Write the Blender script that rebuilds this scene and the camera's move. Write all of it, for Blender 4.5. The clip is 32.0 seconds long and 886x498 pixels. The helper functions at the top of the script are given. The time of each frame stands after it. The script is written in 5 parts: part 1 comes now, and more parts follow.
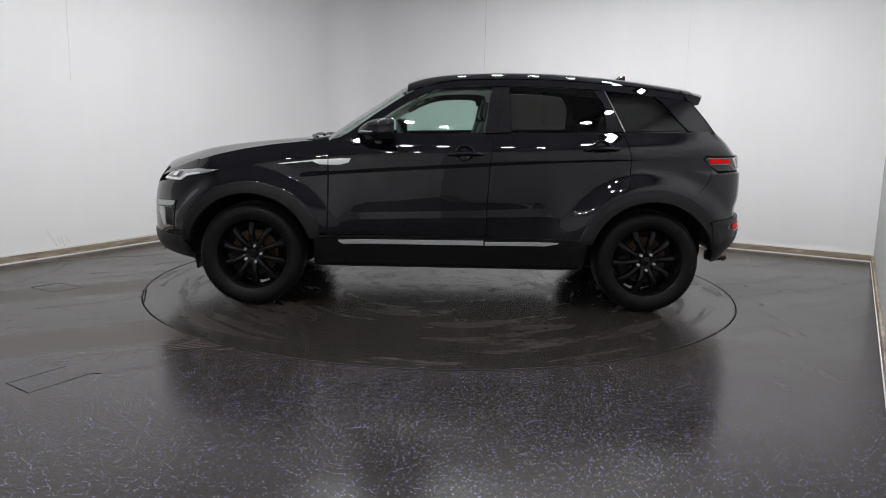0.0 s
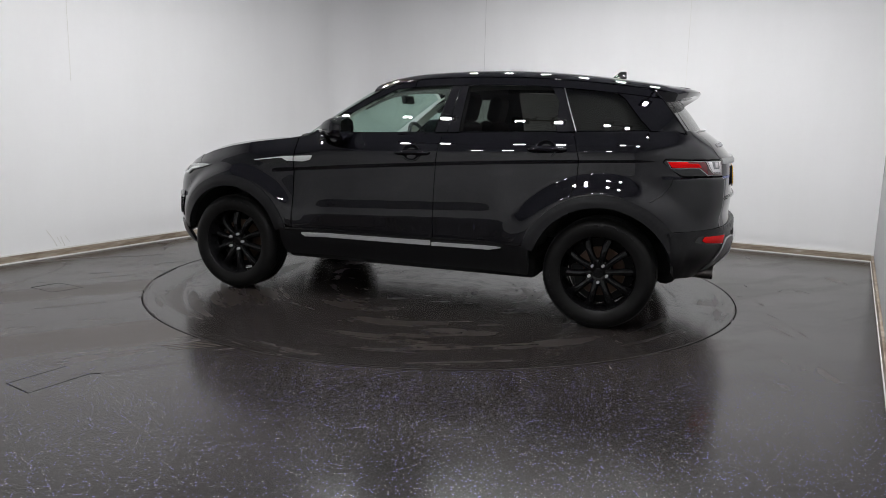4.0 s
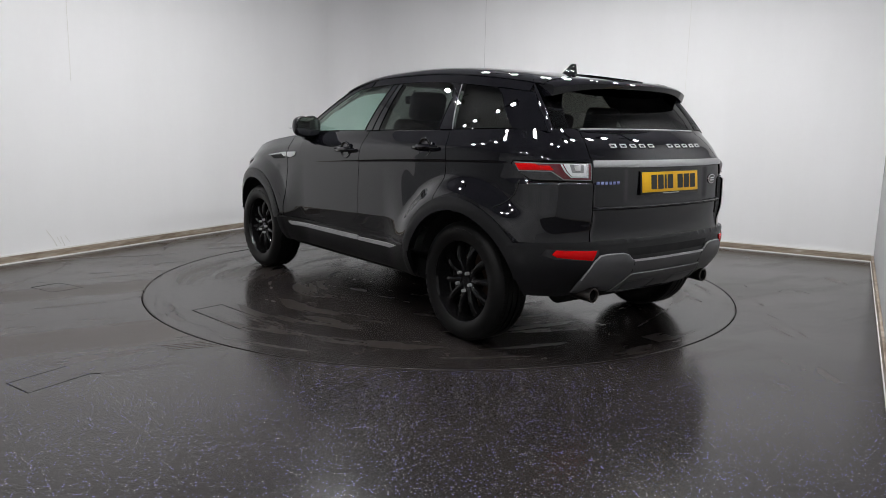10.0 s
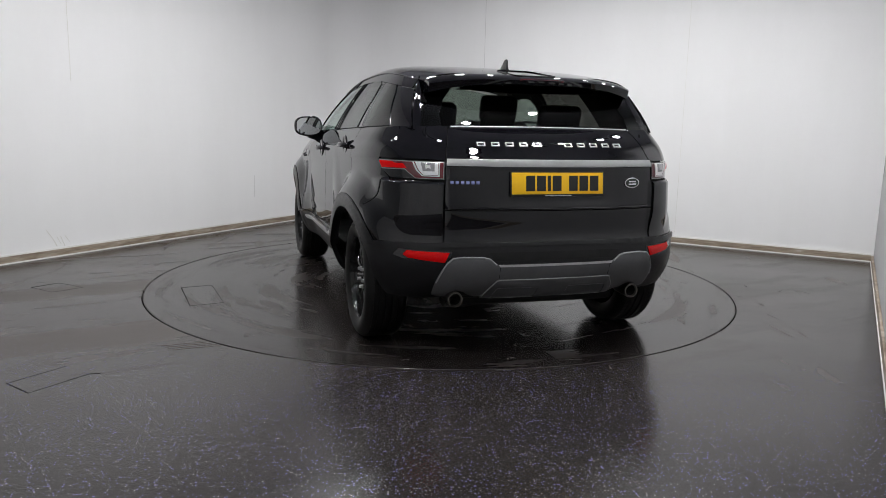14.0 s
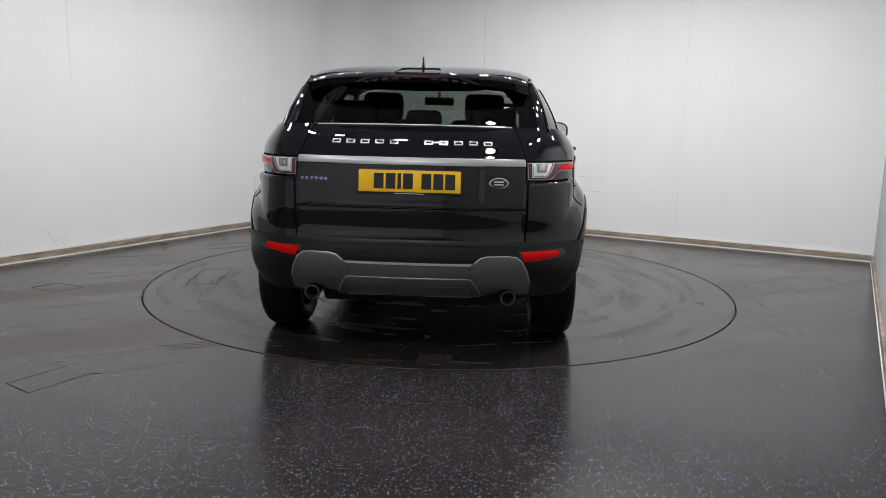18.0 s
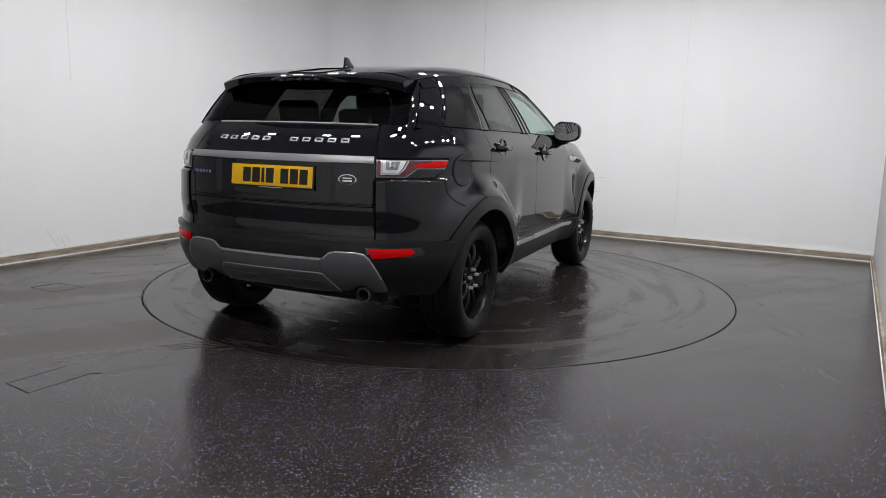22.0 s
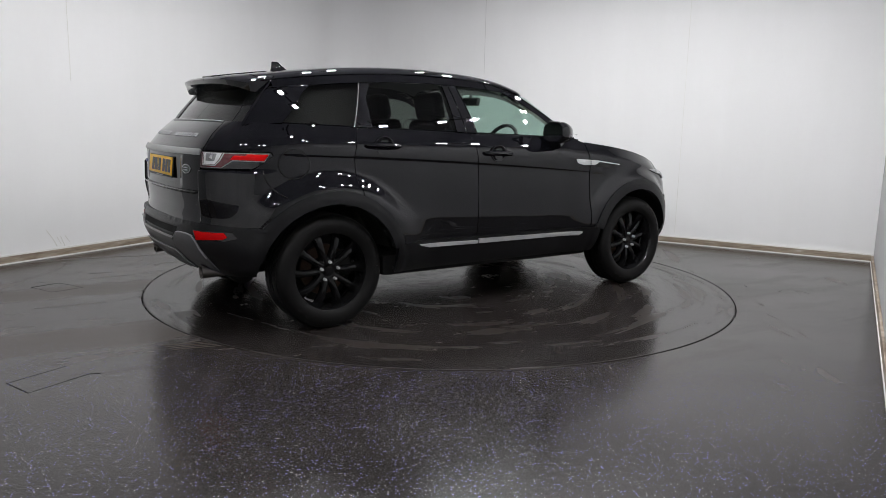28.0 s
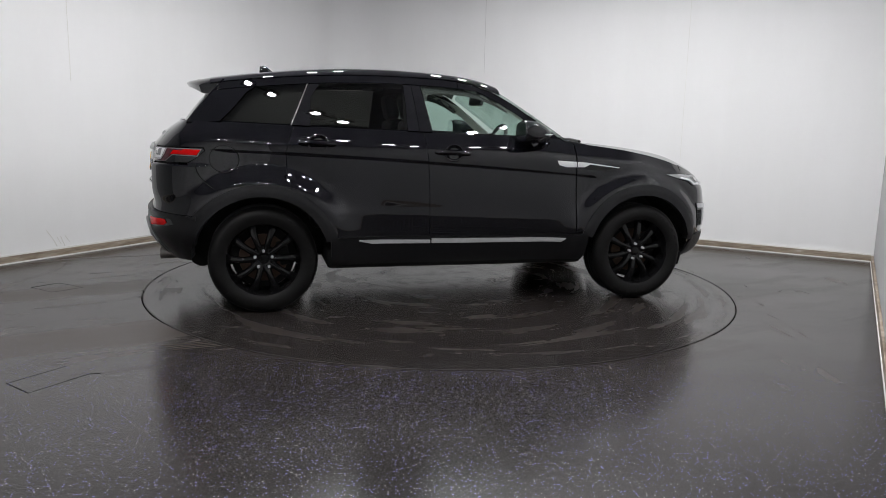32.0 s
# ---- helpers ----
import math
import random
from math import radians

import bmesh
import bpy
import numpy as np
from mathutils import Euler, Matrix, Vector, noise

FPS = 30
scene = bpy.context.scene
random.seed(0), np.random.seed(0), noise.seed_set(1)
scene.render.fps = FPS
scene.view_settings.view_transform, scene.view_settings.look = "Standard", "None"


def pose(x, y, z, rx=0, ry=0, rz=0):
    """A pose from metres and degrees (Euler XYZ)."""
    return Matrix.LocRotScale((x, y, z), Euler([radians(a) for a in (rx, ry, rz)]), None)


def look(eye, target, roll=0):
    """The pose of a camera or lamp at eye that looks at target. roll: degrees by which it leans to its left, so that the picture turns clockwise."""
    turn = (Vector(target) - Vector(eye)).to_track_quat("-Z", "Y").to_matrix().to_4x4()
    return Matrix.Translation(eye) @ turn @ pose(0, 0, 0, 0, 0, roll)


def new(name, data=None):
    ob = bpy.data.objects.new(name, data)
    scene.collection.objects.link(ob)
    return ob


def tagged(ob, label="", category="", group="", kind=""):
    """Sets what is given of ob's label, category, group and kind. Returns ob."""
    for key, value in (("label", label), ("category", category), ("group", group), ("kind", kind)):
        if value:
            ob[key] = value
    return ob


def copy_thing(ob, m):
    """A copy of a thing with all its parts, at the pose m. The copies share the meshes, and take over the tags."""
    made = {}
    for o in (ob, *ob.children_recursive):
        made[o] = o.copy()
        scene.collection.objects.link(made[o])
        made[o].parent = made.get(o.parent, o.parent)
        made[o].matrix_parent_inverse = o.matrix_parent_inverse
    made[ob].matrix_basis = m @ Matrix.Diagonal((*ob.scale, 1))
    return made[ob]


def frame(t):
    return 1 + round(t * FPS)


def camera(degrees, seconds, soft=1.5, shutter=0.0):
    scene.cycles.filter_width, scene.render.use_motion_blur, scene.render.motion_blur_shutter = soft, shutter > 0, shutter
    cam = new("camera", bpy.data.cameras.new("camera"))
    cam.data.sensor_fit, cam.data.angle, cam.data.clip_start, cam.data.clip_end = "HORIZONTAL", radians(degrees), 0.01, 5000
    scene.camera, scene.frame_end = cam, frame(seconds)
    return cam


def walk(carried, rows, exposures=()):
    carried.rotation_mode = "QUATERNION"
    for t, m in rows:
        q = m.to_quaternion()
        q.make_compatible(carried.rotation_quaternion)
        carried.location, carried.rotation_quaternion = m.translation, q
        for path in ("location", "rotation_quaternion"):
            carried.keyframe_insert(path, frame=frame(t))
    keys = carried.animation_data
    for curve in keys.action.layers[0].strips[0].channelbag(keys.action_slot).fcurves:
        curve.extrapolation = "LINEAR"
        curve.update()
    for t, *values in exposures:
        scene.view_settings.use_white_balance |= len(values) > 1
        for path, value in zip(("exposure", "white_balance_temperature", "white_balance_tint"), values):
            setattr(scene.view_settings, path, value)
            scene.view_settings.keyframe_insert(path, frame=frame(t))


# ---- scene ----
cam = camera(61.39, 32.0, soft=0.8)
EYE = (0.0, -5.922, 1.257)
TILT, YAW, ROLL = 9.633, 0.184, 1.266
_f = (math.sin(radians(YAW)) * math.cos(radians(TILT)), math.cos(radians(YAW)) * math.cos(radians(TILT)), -math.sin(radians(TILT)))
STAND = look(EYE, Vector(EYE) + Vector(_f), ROLL)
walk(cam, [(0.0, STAND), (32.0, STAND)], exposures=[(0.0, 0.0), (32.0, 0.0)])


# turntable angle in degrees at t seconds, and the car's place on the table
def angle_at(t):
    return 180.44 - 5.1932 * t - 0.0005 * (t - 16) ** 2


CAR_OFF = (-0.050, 0.052)

# ---- world and light ----
world = bpy.data.worlds.new("world")
scene.world = world
world.use_nodes = True
world.node_tree.nodes["Background"].inputs[0].default_value = (0.8, 0.85, 0.9, 1)
world.node_tree.nodes["Background"].inputs[1].default_value = 0.02
PANEL_POWER = 352.0


# ---- materials ----
class Mat:
    """A small helper to wire node materials."""

    def __init__(self, name, base=(0.5, 0.5, 0.5), rough=0.5, metal=0.0, coat=0.0, coat_rough=0.03, spec=0.5):
        self.m = bpy.data.materials.new(name)
        self.m.use_nodes = True
        self.t = self.m.node_tree
        self.b = self.t.nodes["Principled BSDF"]
        self.set("Base Color", (*base, 1))
        self.set("Roughness", rough)
        self.set("Metallic", metal)
        self.set("Coat Weight", coat)
        self.set("Coat Roughness", coat_rough)
        self.set("Specular IOR Level", spec)
        self.set("Coat IOR", 1.56)
        self.coord = None

    def set(self, key, v):
        self.b.inputs[key].default_value = v

    def n(self, kind, **kw):
        node = self.t.nodes.new(kind)
        for k, v in kw.items():
            node.inputs[k].default_value = v
        return node

    def link(self, a, b):
        self.t.links.new(a, b)

    def obj(self, scale=None):
        if self.coord is None:
            self.coord = self.n("ShaderNodeTexCoord")
        out = self.coord.outputs["Object"]
        if scale:
            mp = self.n("ShaderNodeMapping")
            mp.inputs["Scale"].default_value = scale
            self.link(out, mp.inputs[0])
            out = mp.outputs[0]
        return out

    def noise(self, scale, detail=4.0, rough=0.55, stretch=None):
        nd = self.n("ShaderNodeTexNoise", Scale=scale, Detail=detail, Roughness=rough)
        self.link(self.obj(stretch), nd.inputs["Vector"])
        return nd.outputs[0]

    def ramp(self, fac, stops):
        r = self.n("ShaderNodeValToRGB")
        e = r.color_ramp.elements
        while len(e) < len(stops):
            e.new(0.5)
        for el, (p, c) in zip(e, stops):
            el.position = p
            el.color = (*c, 1) if len(c) == 3 else c
        self.link(fac, r.inputs[0])
        return r.outputs[0]

    def mix(self, fac, a, b, mode="MIX"):
        m = self.t.nodes.new("ShaderNodeMix")
        m.data_type, m.blend_type = "RGBA", mode
        for sock, v in ((m.inputs[0], fac), (m.inputs[6], a), (m.inputs[7], b)):
            if isinstance(v, (int, float)):
                sock.default_value = v
            elif isinstance(v, tuple):
                sock.default_value = (*v, 1)
            else:
                self.link(v, sock)
        return m.outputs[2]

    def math(self, op, a, b=0.0, c=0.0):
        m = self.t.nodes.new("ShaderNodeMath")
        m.operation = op
        for sock, v in zip(m.inputs, (a, b, c)):
            if isinstance(v, (int, float)):
                sock.default_value = v
            else:
                self.link(v, sock)
        return m.outputs[0]

    def bump(self, h, strength=0.2, dist=0.002):
        b = self.n("ShaderNodeBump", Strength=strength, Distance=dist)
        self.link(h, b.inputs["Height"])
        self.link(b.outputs[0], self.b.inputs["Normal"])

    def to(self, key, out):
        self.link(out, self.b.inputs[key])
        return self


def grained(name, base, rough, var=0.15, scale=30.0, bump=0.15, metal=0.0, coat=0.0, spec=0.5):
    """A material with two scales of tone, some roughness change and a fine relief."""
    k = Mat(name, base, rough, metal, coat, spec=spec)
    lo = tuple(c * (1 - var) for c in base)
    hi = tuple(min(1, c * (1 + var)) for c in base)
    big, small = k.noise(scale * 0.12), k.noise(scale)
    k.to("Base Color", k.mix(0.35, k.ramp(big, [(0.3, lo), (0.7, hi)]), k.ramp(small, [(0.3, lo), (0.7, hi)])))
    k.to("Roughness", k.ramp(big, [(0.3, (rough * 0.85,) * 3), (0.75, (min(1, rough * 1.15),) * 3)]))
    if bump:
        k.bump(small, bump)
    return k.m


def paint_black():
    k = Mat("black_paint", (0.0035, 0.0036, 0.0048), 0.30, 0.0, 1.0, 0.02, 0.0)
    fl = k.n("ShaderNodeTexVoronoi", Scale=900.0)
    k.link(k.obj(), fl.inputs["Vector"])
    k.to("Base Color", k.mix(k.ramp(fl.outputs["Distance"], [(0.0, (1, 1, 1)), (0.25, (0, 0, 0))]), (0.0036, 0.0036, 0.0050), (0.0085, 0.0085, 0.0130)))
    dust = k.noise(3.0, 5)
    k.to("Coat Roughness", k.ramp(dust, [(0.35, (0.012,) * 3), (0.8, (0.04,) * 3)]))
    return k.m


def glass(name, tint, gloss_rough=0.01):
    k = Mat(name)
    tr = k.n("ShaderNodeBsdfTransparent")
    tr.inputs[0].default_value = (*tint, 1)
    gl = k.n("ShaderNodeBsdfGlossy", Roughness=gloss_rough)
    lw = k.n("ShaderNodeLayerWeight", Blend=0.5)
    fr = k.math("MULTIPLY_ADD", k.math("POWER", lw.outputs["Facing"], 5.0), 0.95, 0.045)
    mx = k.t.nodes.new("ShaderNodeMixShader")
    k.link(fr, mx.inputs[0])
    k.link(tr.outputs[0], mx.inputs[1])
    k.link(gl.outputs[0], mx.inputs[2])
    k.link(mx.outputs[0], k.t.nodes["Material Output"].inputs[0])
    return k.m


def glow(name, colour, strength):
    k = Mat(name, (0.8, 0.8, 0.8), 0.5)
    k.set("Emission Color", (*colour, 1))
    k.set("Emission Strength", strength)
    return k.m


TRACKS = ((0.70, 0.24), (-0.62, 0.27))


def floor_mat(name, disc=False):
    """Dark speckled sheet flooring, damp and worn, with dried dirt; on the disc the dirt lies in rings."""
    k = Mat(name, (0.03, 0.028, 0.028), 0.25, spec=0.33)
    tone = 0.75 if disc else 1.0
    base = k.ramp(k.noise(1.1, 6, 0.6), [(0.3, (0.0228 * tone, 0.0192 * tone, 0.0177 * tone)), (0.72, (0.0328 * tone, 0.0278 * tone, 0.0254 * tone))])
    sep = k.n("ShaderNodeSeparateXYZ")
    k.link(k.obj(), sep.inputs[0])
    x, y = sep.outputs[0], sep.outputs[1]
    rad = k.math("SQRT", k.math("ADD", k.math("MULTIPLY", x, x), k.math("MULTIPLY", y, y)))
    if disc:
        # smears dragged round by the tyres, broken into patches
        ang = k.math("ARCTAN2", y, x)
        comb = k.n("ShaderNodeCombineXYZ")
        k.link(k.math("MULTIPLY", rad, 5.0), comb.inputs[0])
        k.link(k.math("MULTIPLY", ang, 1.5), comb.inputs[1])
        nd = k.n("ShaderNodeTexNoise", Scale=1.25, Detail=5.0, Roughness=0.55, Distortion=0.35)
        k.link(comb.outputs[0], nd.inputs["Vector"])
        mask = k.ramp(k.math("MULTIPLY", rad, 0.42), [(0.10, (0.25, 0.25, 0.25)), (0.45, (0.75, 0.75, 0.75)), (0.80, (1, 1, 1)), (0.93, (0.8, 0.8, 0.8))])
        dirt = k.math("MULTIPLY", k.ramp(nd.outputs[0], [(0.535, (0, 0, 0)), (0.60, (0.75, 0.75, 0.75)), (0.72, (1, 1, 1))]), mask)
        blot = k.ramp(k.noise(3.4, 7, 0.62, (1, 1.6, 1)), [(0.60, (0, 0, 0)), (0.66, (0.7, 0.7, 0.7))])
        dirt = k.math("MAXIMUM", dirt, blot)
        film_of = nd.outputs[0]
        flakes = 0.12
    else:
        # dirt dragged in along the way onto the disc, in streaks
        mp = k.n("ShaderNodeMapping")
        mp.inputs["Rotation"].default_value = (0, 0, radians(-29))
        k.link(k.obj(), mp.inputs[0])
        turned = k.n("ShaderNodeSeparateXYZ")
        k.link(mp.outputs[0], turned.inputs[0])
        st = k.n("ShaderNodeMapping")
        st.inputs["Scale"].default_value = (0.9, 4.2, 1)
        k.link(mp.outputs[0], st.inputs[0])
        nd = k.n("ShaderNodeTexNoise", Scale=1.35, Detail=6.0, Roughness=0.58, Distortion=0.3)
        k.link(st.outputs[0], nd.inputs["Vector"])
        streak = k.ramp(nd.outputs[0], [(0.555, (0, 0, 0)), (0.60, (0.7, 0.7, 0.7)), (0.72, (1, 1, 1))])
        up = k.n("ShaderNodeMapping")
        up.inputs["Scale"].default_value = (4.6, 0.9, 1)
        k.link(k.obj(), up.inputs[0])
        n2 = k.n("ShaderNodeTexNoise", Scale=1.2, Detail=5.0, Roughness=0.55, Distortion=0.3)
        k.link(up.outputs[0], n2.inputs["Vector"])
        drips = k.ramp(n2.outputs[0], [(0.60, (0, 0, 0)), (0.66, (0.6, 0.6, 0.6))])
        # the trodden part lies round the disc; towards the near wall the sheet is clean
        trod = k.ramp(k.math("MULTIPLY_ADD", k.math("ADD", y, k.math("MULTIPLY_ADD", k.noise(1.6, 5), 0.9, -0.45)), 0.1, 0.5), [(0.250, (0.10, 0.10, 0.10)), (0.305, (1, 1, 1))])
        # streaks lie towards the way in, upright smears everywhere
        entry = k.ramp(k.math("MULTIPLY_ADD", x, 0.1, 0.5), [(0.45, (1, 1, 1)), (0.62, (0.25, 0.25, 0.25))])
        dirt = k.math("MULTIPLY", k.math("MAXIMUM", k.math("MULTIPLY", streak, entry), drips), trod)
        wob = k.math("MULTIPLY_ADD", k.noise(2.2, 6, 0.6, (0.4, 2.0, 1)), 0.34, -0.17)
        across = k.math("ADD", turned.outputs[1], wob)
        side = k.ramp(k.math("MULTIPLY_ADD", turned.outputs[0], 0.1, 0.5), [(0.28, (1, 1, 1)), (0.40, (0.15, 0.15, 0.15)), (0.46, (0, 0, 0))])
        for mid, wide in TRACKS:
            near = k.ramp(k.math("ABSOLUTE", k.math("SUBTRACT", across, mid)), [(0.0, (0.9, 0.9, 0.9)), (wide * 0.7, (0.75, 0.75, 0.75)), (wide, (0, 0, 0))])
            dirt = k.math("MAXIMUM", dirt, k.math("MULTIPLY", near, side))
        film_of = k.noise(0.8, 6, 0.5, (0.8, 1.4, 1))
        flakes = k.ramp(k.math("MULTIPLY_ADD", k.math("ADD", y, k.math("MULTIPLY_ADD", k.noise(1.1, 4), 0.7, -0.35)), 0.1, 0.5), [(0.262, (1, 1, 1)), (0.315, (0.16, 0.16, 0.16))])
    base = k.mix(k.math("MULTIPLY", dirt, 0.26 if disc else 0.70), base, (0.060, 0.046, 0.037))
    # blue, white and greenish flakes pressed into the sheet
    for sc, r0, keep, col, w in ((80.0, 0.25, 0.55, (0.23, 0.23, 0.58), 1.0), (70.0, 0.18, 0.66, (0.62, 0.62, 0.66), 1.0), (118.0, 0.28, 0.58, (0.12, 0.125, 0.15), 0.9)):
        v = k.n("ShaderNodeTexVoronoi", Scale=sc, Randomness=1.0)
        k.link(k.obj(), v.inputs["Vector"])
        dot = k.ramp(v.outputs["Distance"], [(r0 * 0.65, (1, 1, 1)), (r0, (0, 0, 0))])
        rnd = k.math("GREATER_THAN", v.outputs["Color"], keep)
        fac = k.math("MULTIPLY", k.math("MULTIPLY", dot, rnd), k.math("MULTIPLY", flakes, w))
        base = k.mix(fac, base, col)
    k.to("Base Color", base)
    lo = 0.15 if disc else 0.155
    film = k.ramp(film_of, [(0.30, (lo,) * 3), (0.52, (lo + 0.05,) * 3), (0.72, (lo + 0.11,) * 3)])
    k.to("Roughness", k.mix(k.math("MULTIPLY", dirt, 0.6 if disc else 0.8), film, (0.42, 0.42, 0.42)))
    k.bump(k.mix(0.4, k.noise(220.0, 3), k.noise(7.0, 3)), 0.045, 0.002)
    return k.m


def wall_mat():
    k = Mat("white_wall_paint", (0.82, 0.815, 0.815), 0.55, spec=0.3)
    big = k.noise(0.55, 6, 0.6)
    streak = k.noise(2.2, 6, 0.6, (1.0, 1.0, 0.15))
    c = k.ramp(big, [(0.25, (0.78, 0.775, 0.775)), (0.75, (0.84, 0.835, 0.835))])
    c = k.mix(0.35, c, k.ramp(streak, [(0.3, (0.77, 0.765, 0.76)), (0.7, (0.85, 0.845, 0.845))]))
    k.to("Base Color", c)
    k.bump(k.noise(140.0, 3), 0.08, 0.001)
    return k.m


def skirting_mat():
    k = Mat("worn_skirting", (0.45, 0.38, 0.29), 0.6)
    a = k.ramp(k.noise(4.0, 8, 0.65, (1, 1, 6)), [(0.30, (0.13, 0.095, 0.065)), (0.48, (0.27, 0.215, 0.16)), (0.62, (0.36, 0.305, 0.24)), (0.75, (0.58, 0.54, 0.48))])
    k.to("Base Color", a)
    k.bump(k.noise(60.0, 4), 0.2, 0.002)
    return k.m


PAINT = paint_black()
GLOSS_BLACK = Mat("piano_black_trim", (0.007, 0.007, 0.0085), 0.035, coat=0.4, coat_rough=0.02).m
TRIM = grained("black_plastic", (0.0085, 0.0085, 0.0095), 0.34, 0.2, 400.0, 0.2, spec=0.34)
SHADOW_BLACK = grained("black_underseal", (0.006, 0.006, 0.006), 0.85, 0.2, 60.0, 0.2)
RUBBER = grained("tyre_rubber", (0.0075, 0.0073, 0.0072), 0.40, 0.35, 45.0, 0.2, spec=0.20)
RIM = grained("gloss_black_alloy", (0.006, 0.006, 0.0065), 0.20, 0.3, 20.0, 0.0, coat=0.45, spec=0.05)
STEEL = grained("brushed_steel", (0.21, 0.195, 0.185), 0.30, 0.08, 60.0, 0.05, metal=1.0)
CHROME = Mat("chrome", (0.75, 0.75, 0.76), 0.08, metal=1.0).m
SATIN = grained("satin_silver_trim", (0.60, 0.60, 0.61), 0.36, 0.08, 50.0, 0.05, metal=0.45)
BAR = grained("brushed_grey_bar", (0.36, 0.36, 0.365), 0.34, 0.08, 50.0, 0.05, metal=0.5)
BADGE = grained("bright_silver_badge", (0.62, 0.62, 0.63), 0.25, 0.05, 50.0, 0.0, metal=0.4)
SKID = grained("grey_skid_plate", (0.115, 0.117, 0.120), 0.34, 0.12, 50.0, 0.1, metal=0.15)
SKID_RIM = grained("pale_grey_moulded_edge", (0.34, 0.342, 0.348), 0.35, 0.1, 50.0, 0.05, metal=0.3)
RUST = grained("rusty_brake_disc", (0.085, 0.052, 0.036), 0.6, 0.4, 25.0, 0.2, metal=0.4)
CLEAR_GLASS = glass("green_tint_glass", (0.66, 0.80, 0.74))
PRIVACY = glass("privacy_glass", (0.17, 0.175, 0.165))
PRIVACY_REAR = glass("dark_privacy_glass", (0.24, 0.25, 0.23))
MIRROR = Mat("mirror_silver", (0.85, 0.87, 0.87), 0.01, metal=1.0).m
RED_LENS = Mat("red_lens", (0.66, 0.003, 0.004), 0.15, coat=0.2, spec=0.05).m
DARK_RED = Mat("dark_red_lens", (0.10, 0.006, 0.012), 0.1, coat=1.0).m
CLEAR_LENS = grained("frosted_clear_lens", (0.76, 0.765, 0.775), 0.15, 0.18, 90.0, 0.1, metal=0.1, coat=1.0)
LAMP_GREY = grained("smoked_lamp_lens", (0.24, 0.245, 0.25), 0.12, 0.25, 120.0, 0.1, coat=1.0)
YELLOW = grained("yellow_reflective_sheet", (1.0, 0.56, 0.006), 0.4, 0.05, 30.0, 0.0)
PLATE_BLACK = Mat("plate_black", (0.01, 0.01, 0.01), 0.4).m
BLUE_TRIM = Mat("pale_blue_badge", (0.30, 0.34, 0.62), 0.25, metal=0.6).m
SEAT = grained("black_leather", (0.018, 0.017, 0.017), 0.5, 0.25, 120.0, 0.3)
HEADLINER = grained("pale_headliner", (0.42, 0.42, 0.38), 0.85, 0.06, 200.0, 0.1)
LINING = grained("dark_grey_lining", (0.045, 0.044, 0.041), 0.8, 0.12, 200.0, 0.1)
DASH = grained("dark_dashboard", (0.02, 0.02, 0.02), 0.6, 0.2, 200.0, 0.3)
TRACK_DIRT = grained("dried_mud", (0.055, 0.043, 0.034), 0.8, 0.3, 80.0, 0.1)
FLOOR = floor_mat("speckled_vinyl_floor")
DISC = floor_mat("speckled_vinyl_disc", True)
GAP = Mat("dark_gap", (0.006, 0.006, 0.006), 0.9).m
WALL = wall_mat()
CEIL = grained("grey_ceiling_paint", (0.52, 0.522, 0.58), 0.8, 0.15, 12.0, 0.05)
SKIRT = skirting_mat()
END_WALL = grained("pale_end_wall", (0.78, 0.78, 0.785), 0.9, 0.2, 8.0, 0.1)
# pale grey side wall, set darker than it looks to dim the flank reflections
DIMMED_WALL = grained("dimmed_pale_grey_wall", (0.47, 0.47, 0.48), 0.6, 0.06, 6.0, 0.05)
# invented tone for an unseen wall stretch; it darkens what the flanks reflect
SHADING_GREY = grained("reflection_shading_grey", (0.36, 0.362, 0.37), 0.6, 0.08, 6.0, 0.05)
CAULK = grained("white_sealant", (0.72, 0.71, 0.68), 0.6, 0.15, 20.0, 0.1)
LED = glow("led_diffuser", (0.985, 0.99, 1.0), PANEL_POWER)
WHITE_METAL = grained("white_metal_frame", (0.75, 0.75, 0.75), 0.4, 0.04, 20.0, 0.0)
SCUFF = grained("wall_scuff", (0.68, 0.66, 0.62), 0.7, 0.2, 25.0, 0.0)


# ---- mesh helpers ----
def mesh_ob(name, verts, faces, mat, parent=None, normals=None, label="", smooth=True, sharp=35.0):
    me = bpy.data.meshes.new(name)
    me.from_pydata([tuple(v) for v in verts], [], [tuple(int(i) for i in f) for f in faces])
    me.materials.append(mat)
    if smooth:
        me.polygons.foreach_set("use_smooth", [True] * len(me.polygons))
        if normals is not None:
            me.normals_split_custom_set_from_vertices([tuple(n) for n in normals])
        elif sharp:
            me.set_sharp_from_angle(angle=radians(sharp))
    me.update()
    ob = new(name, me)
    if parent is not None:
        ob.parent = parent
    if label:
        tagged(ob, label)
    return ob


def part(name, bm, mat, parent, label="", sharp=35.0, mirror=False):
    """Links a bmesh as one mesh under a thing or part; mirror flips it to the other side of the car."""
    if mirror:
        for v in bm.verts:
            v.co.y = -v.co.y
        bmesh.ops.reverse_faces(bm, faces=bm.faces[:])
    me = bpy.data.meshes.new(name)
    bm.to_mesh(me)
    bm.free()
    me.materials.append(mat)
    me.polygons.foreach_set("use_smooth", [True] * len(me.polygons))
    me.set_sharp_from_angle(angle=radians(sharp))
    ob = new(name, me)
    if parent is not None:
        ob.parent = parent
    if label:
        tagged(ob, label)
    return ob


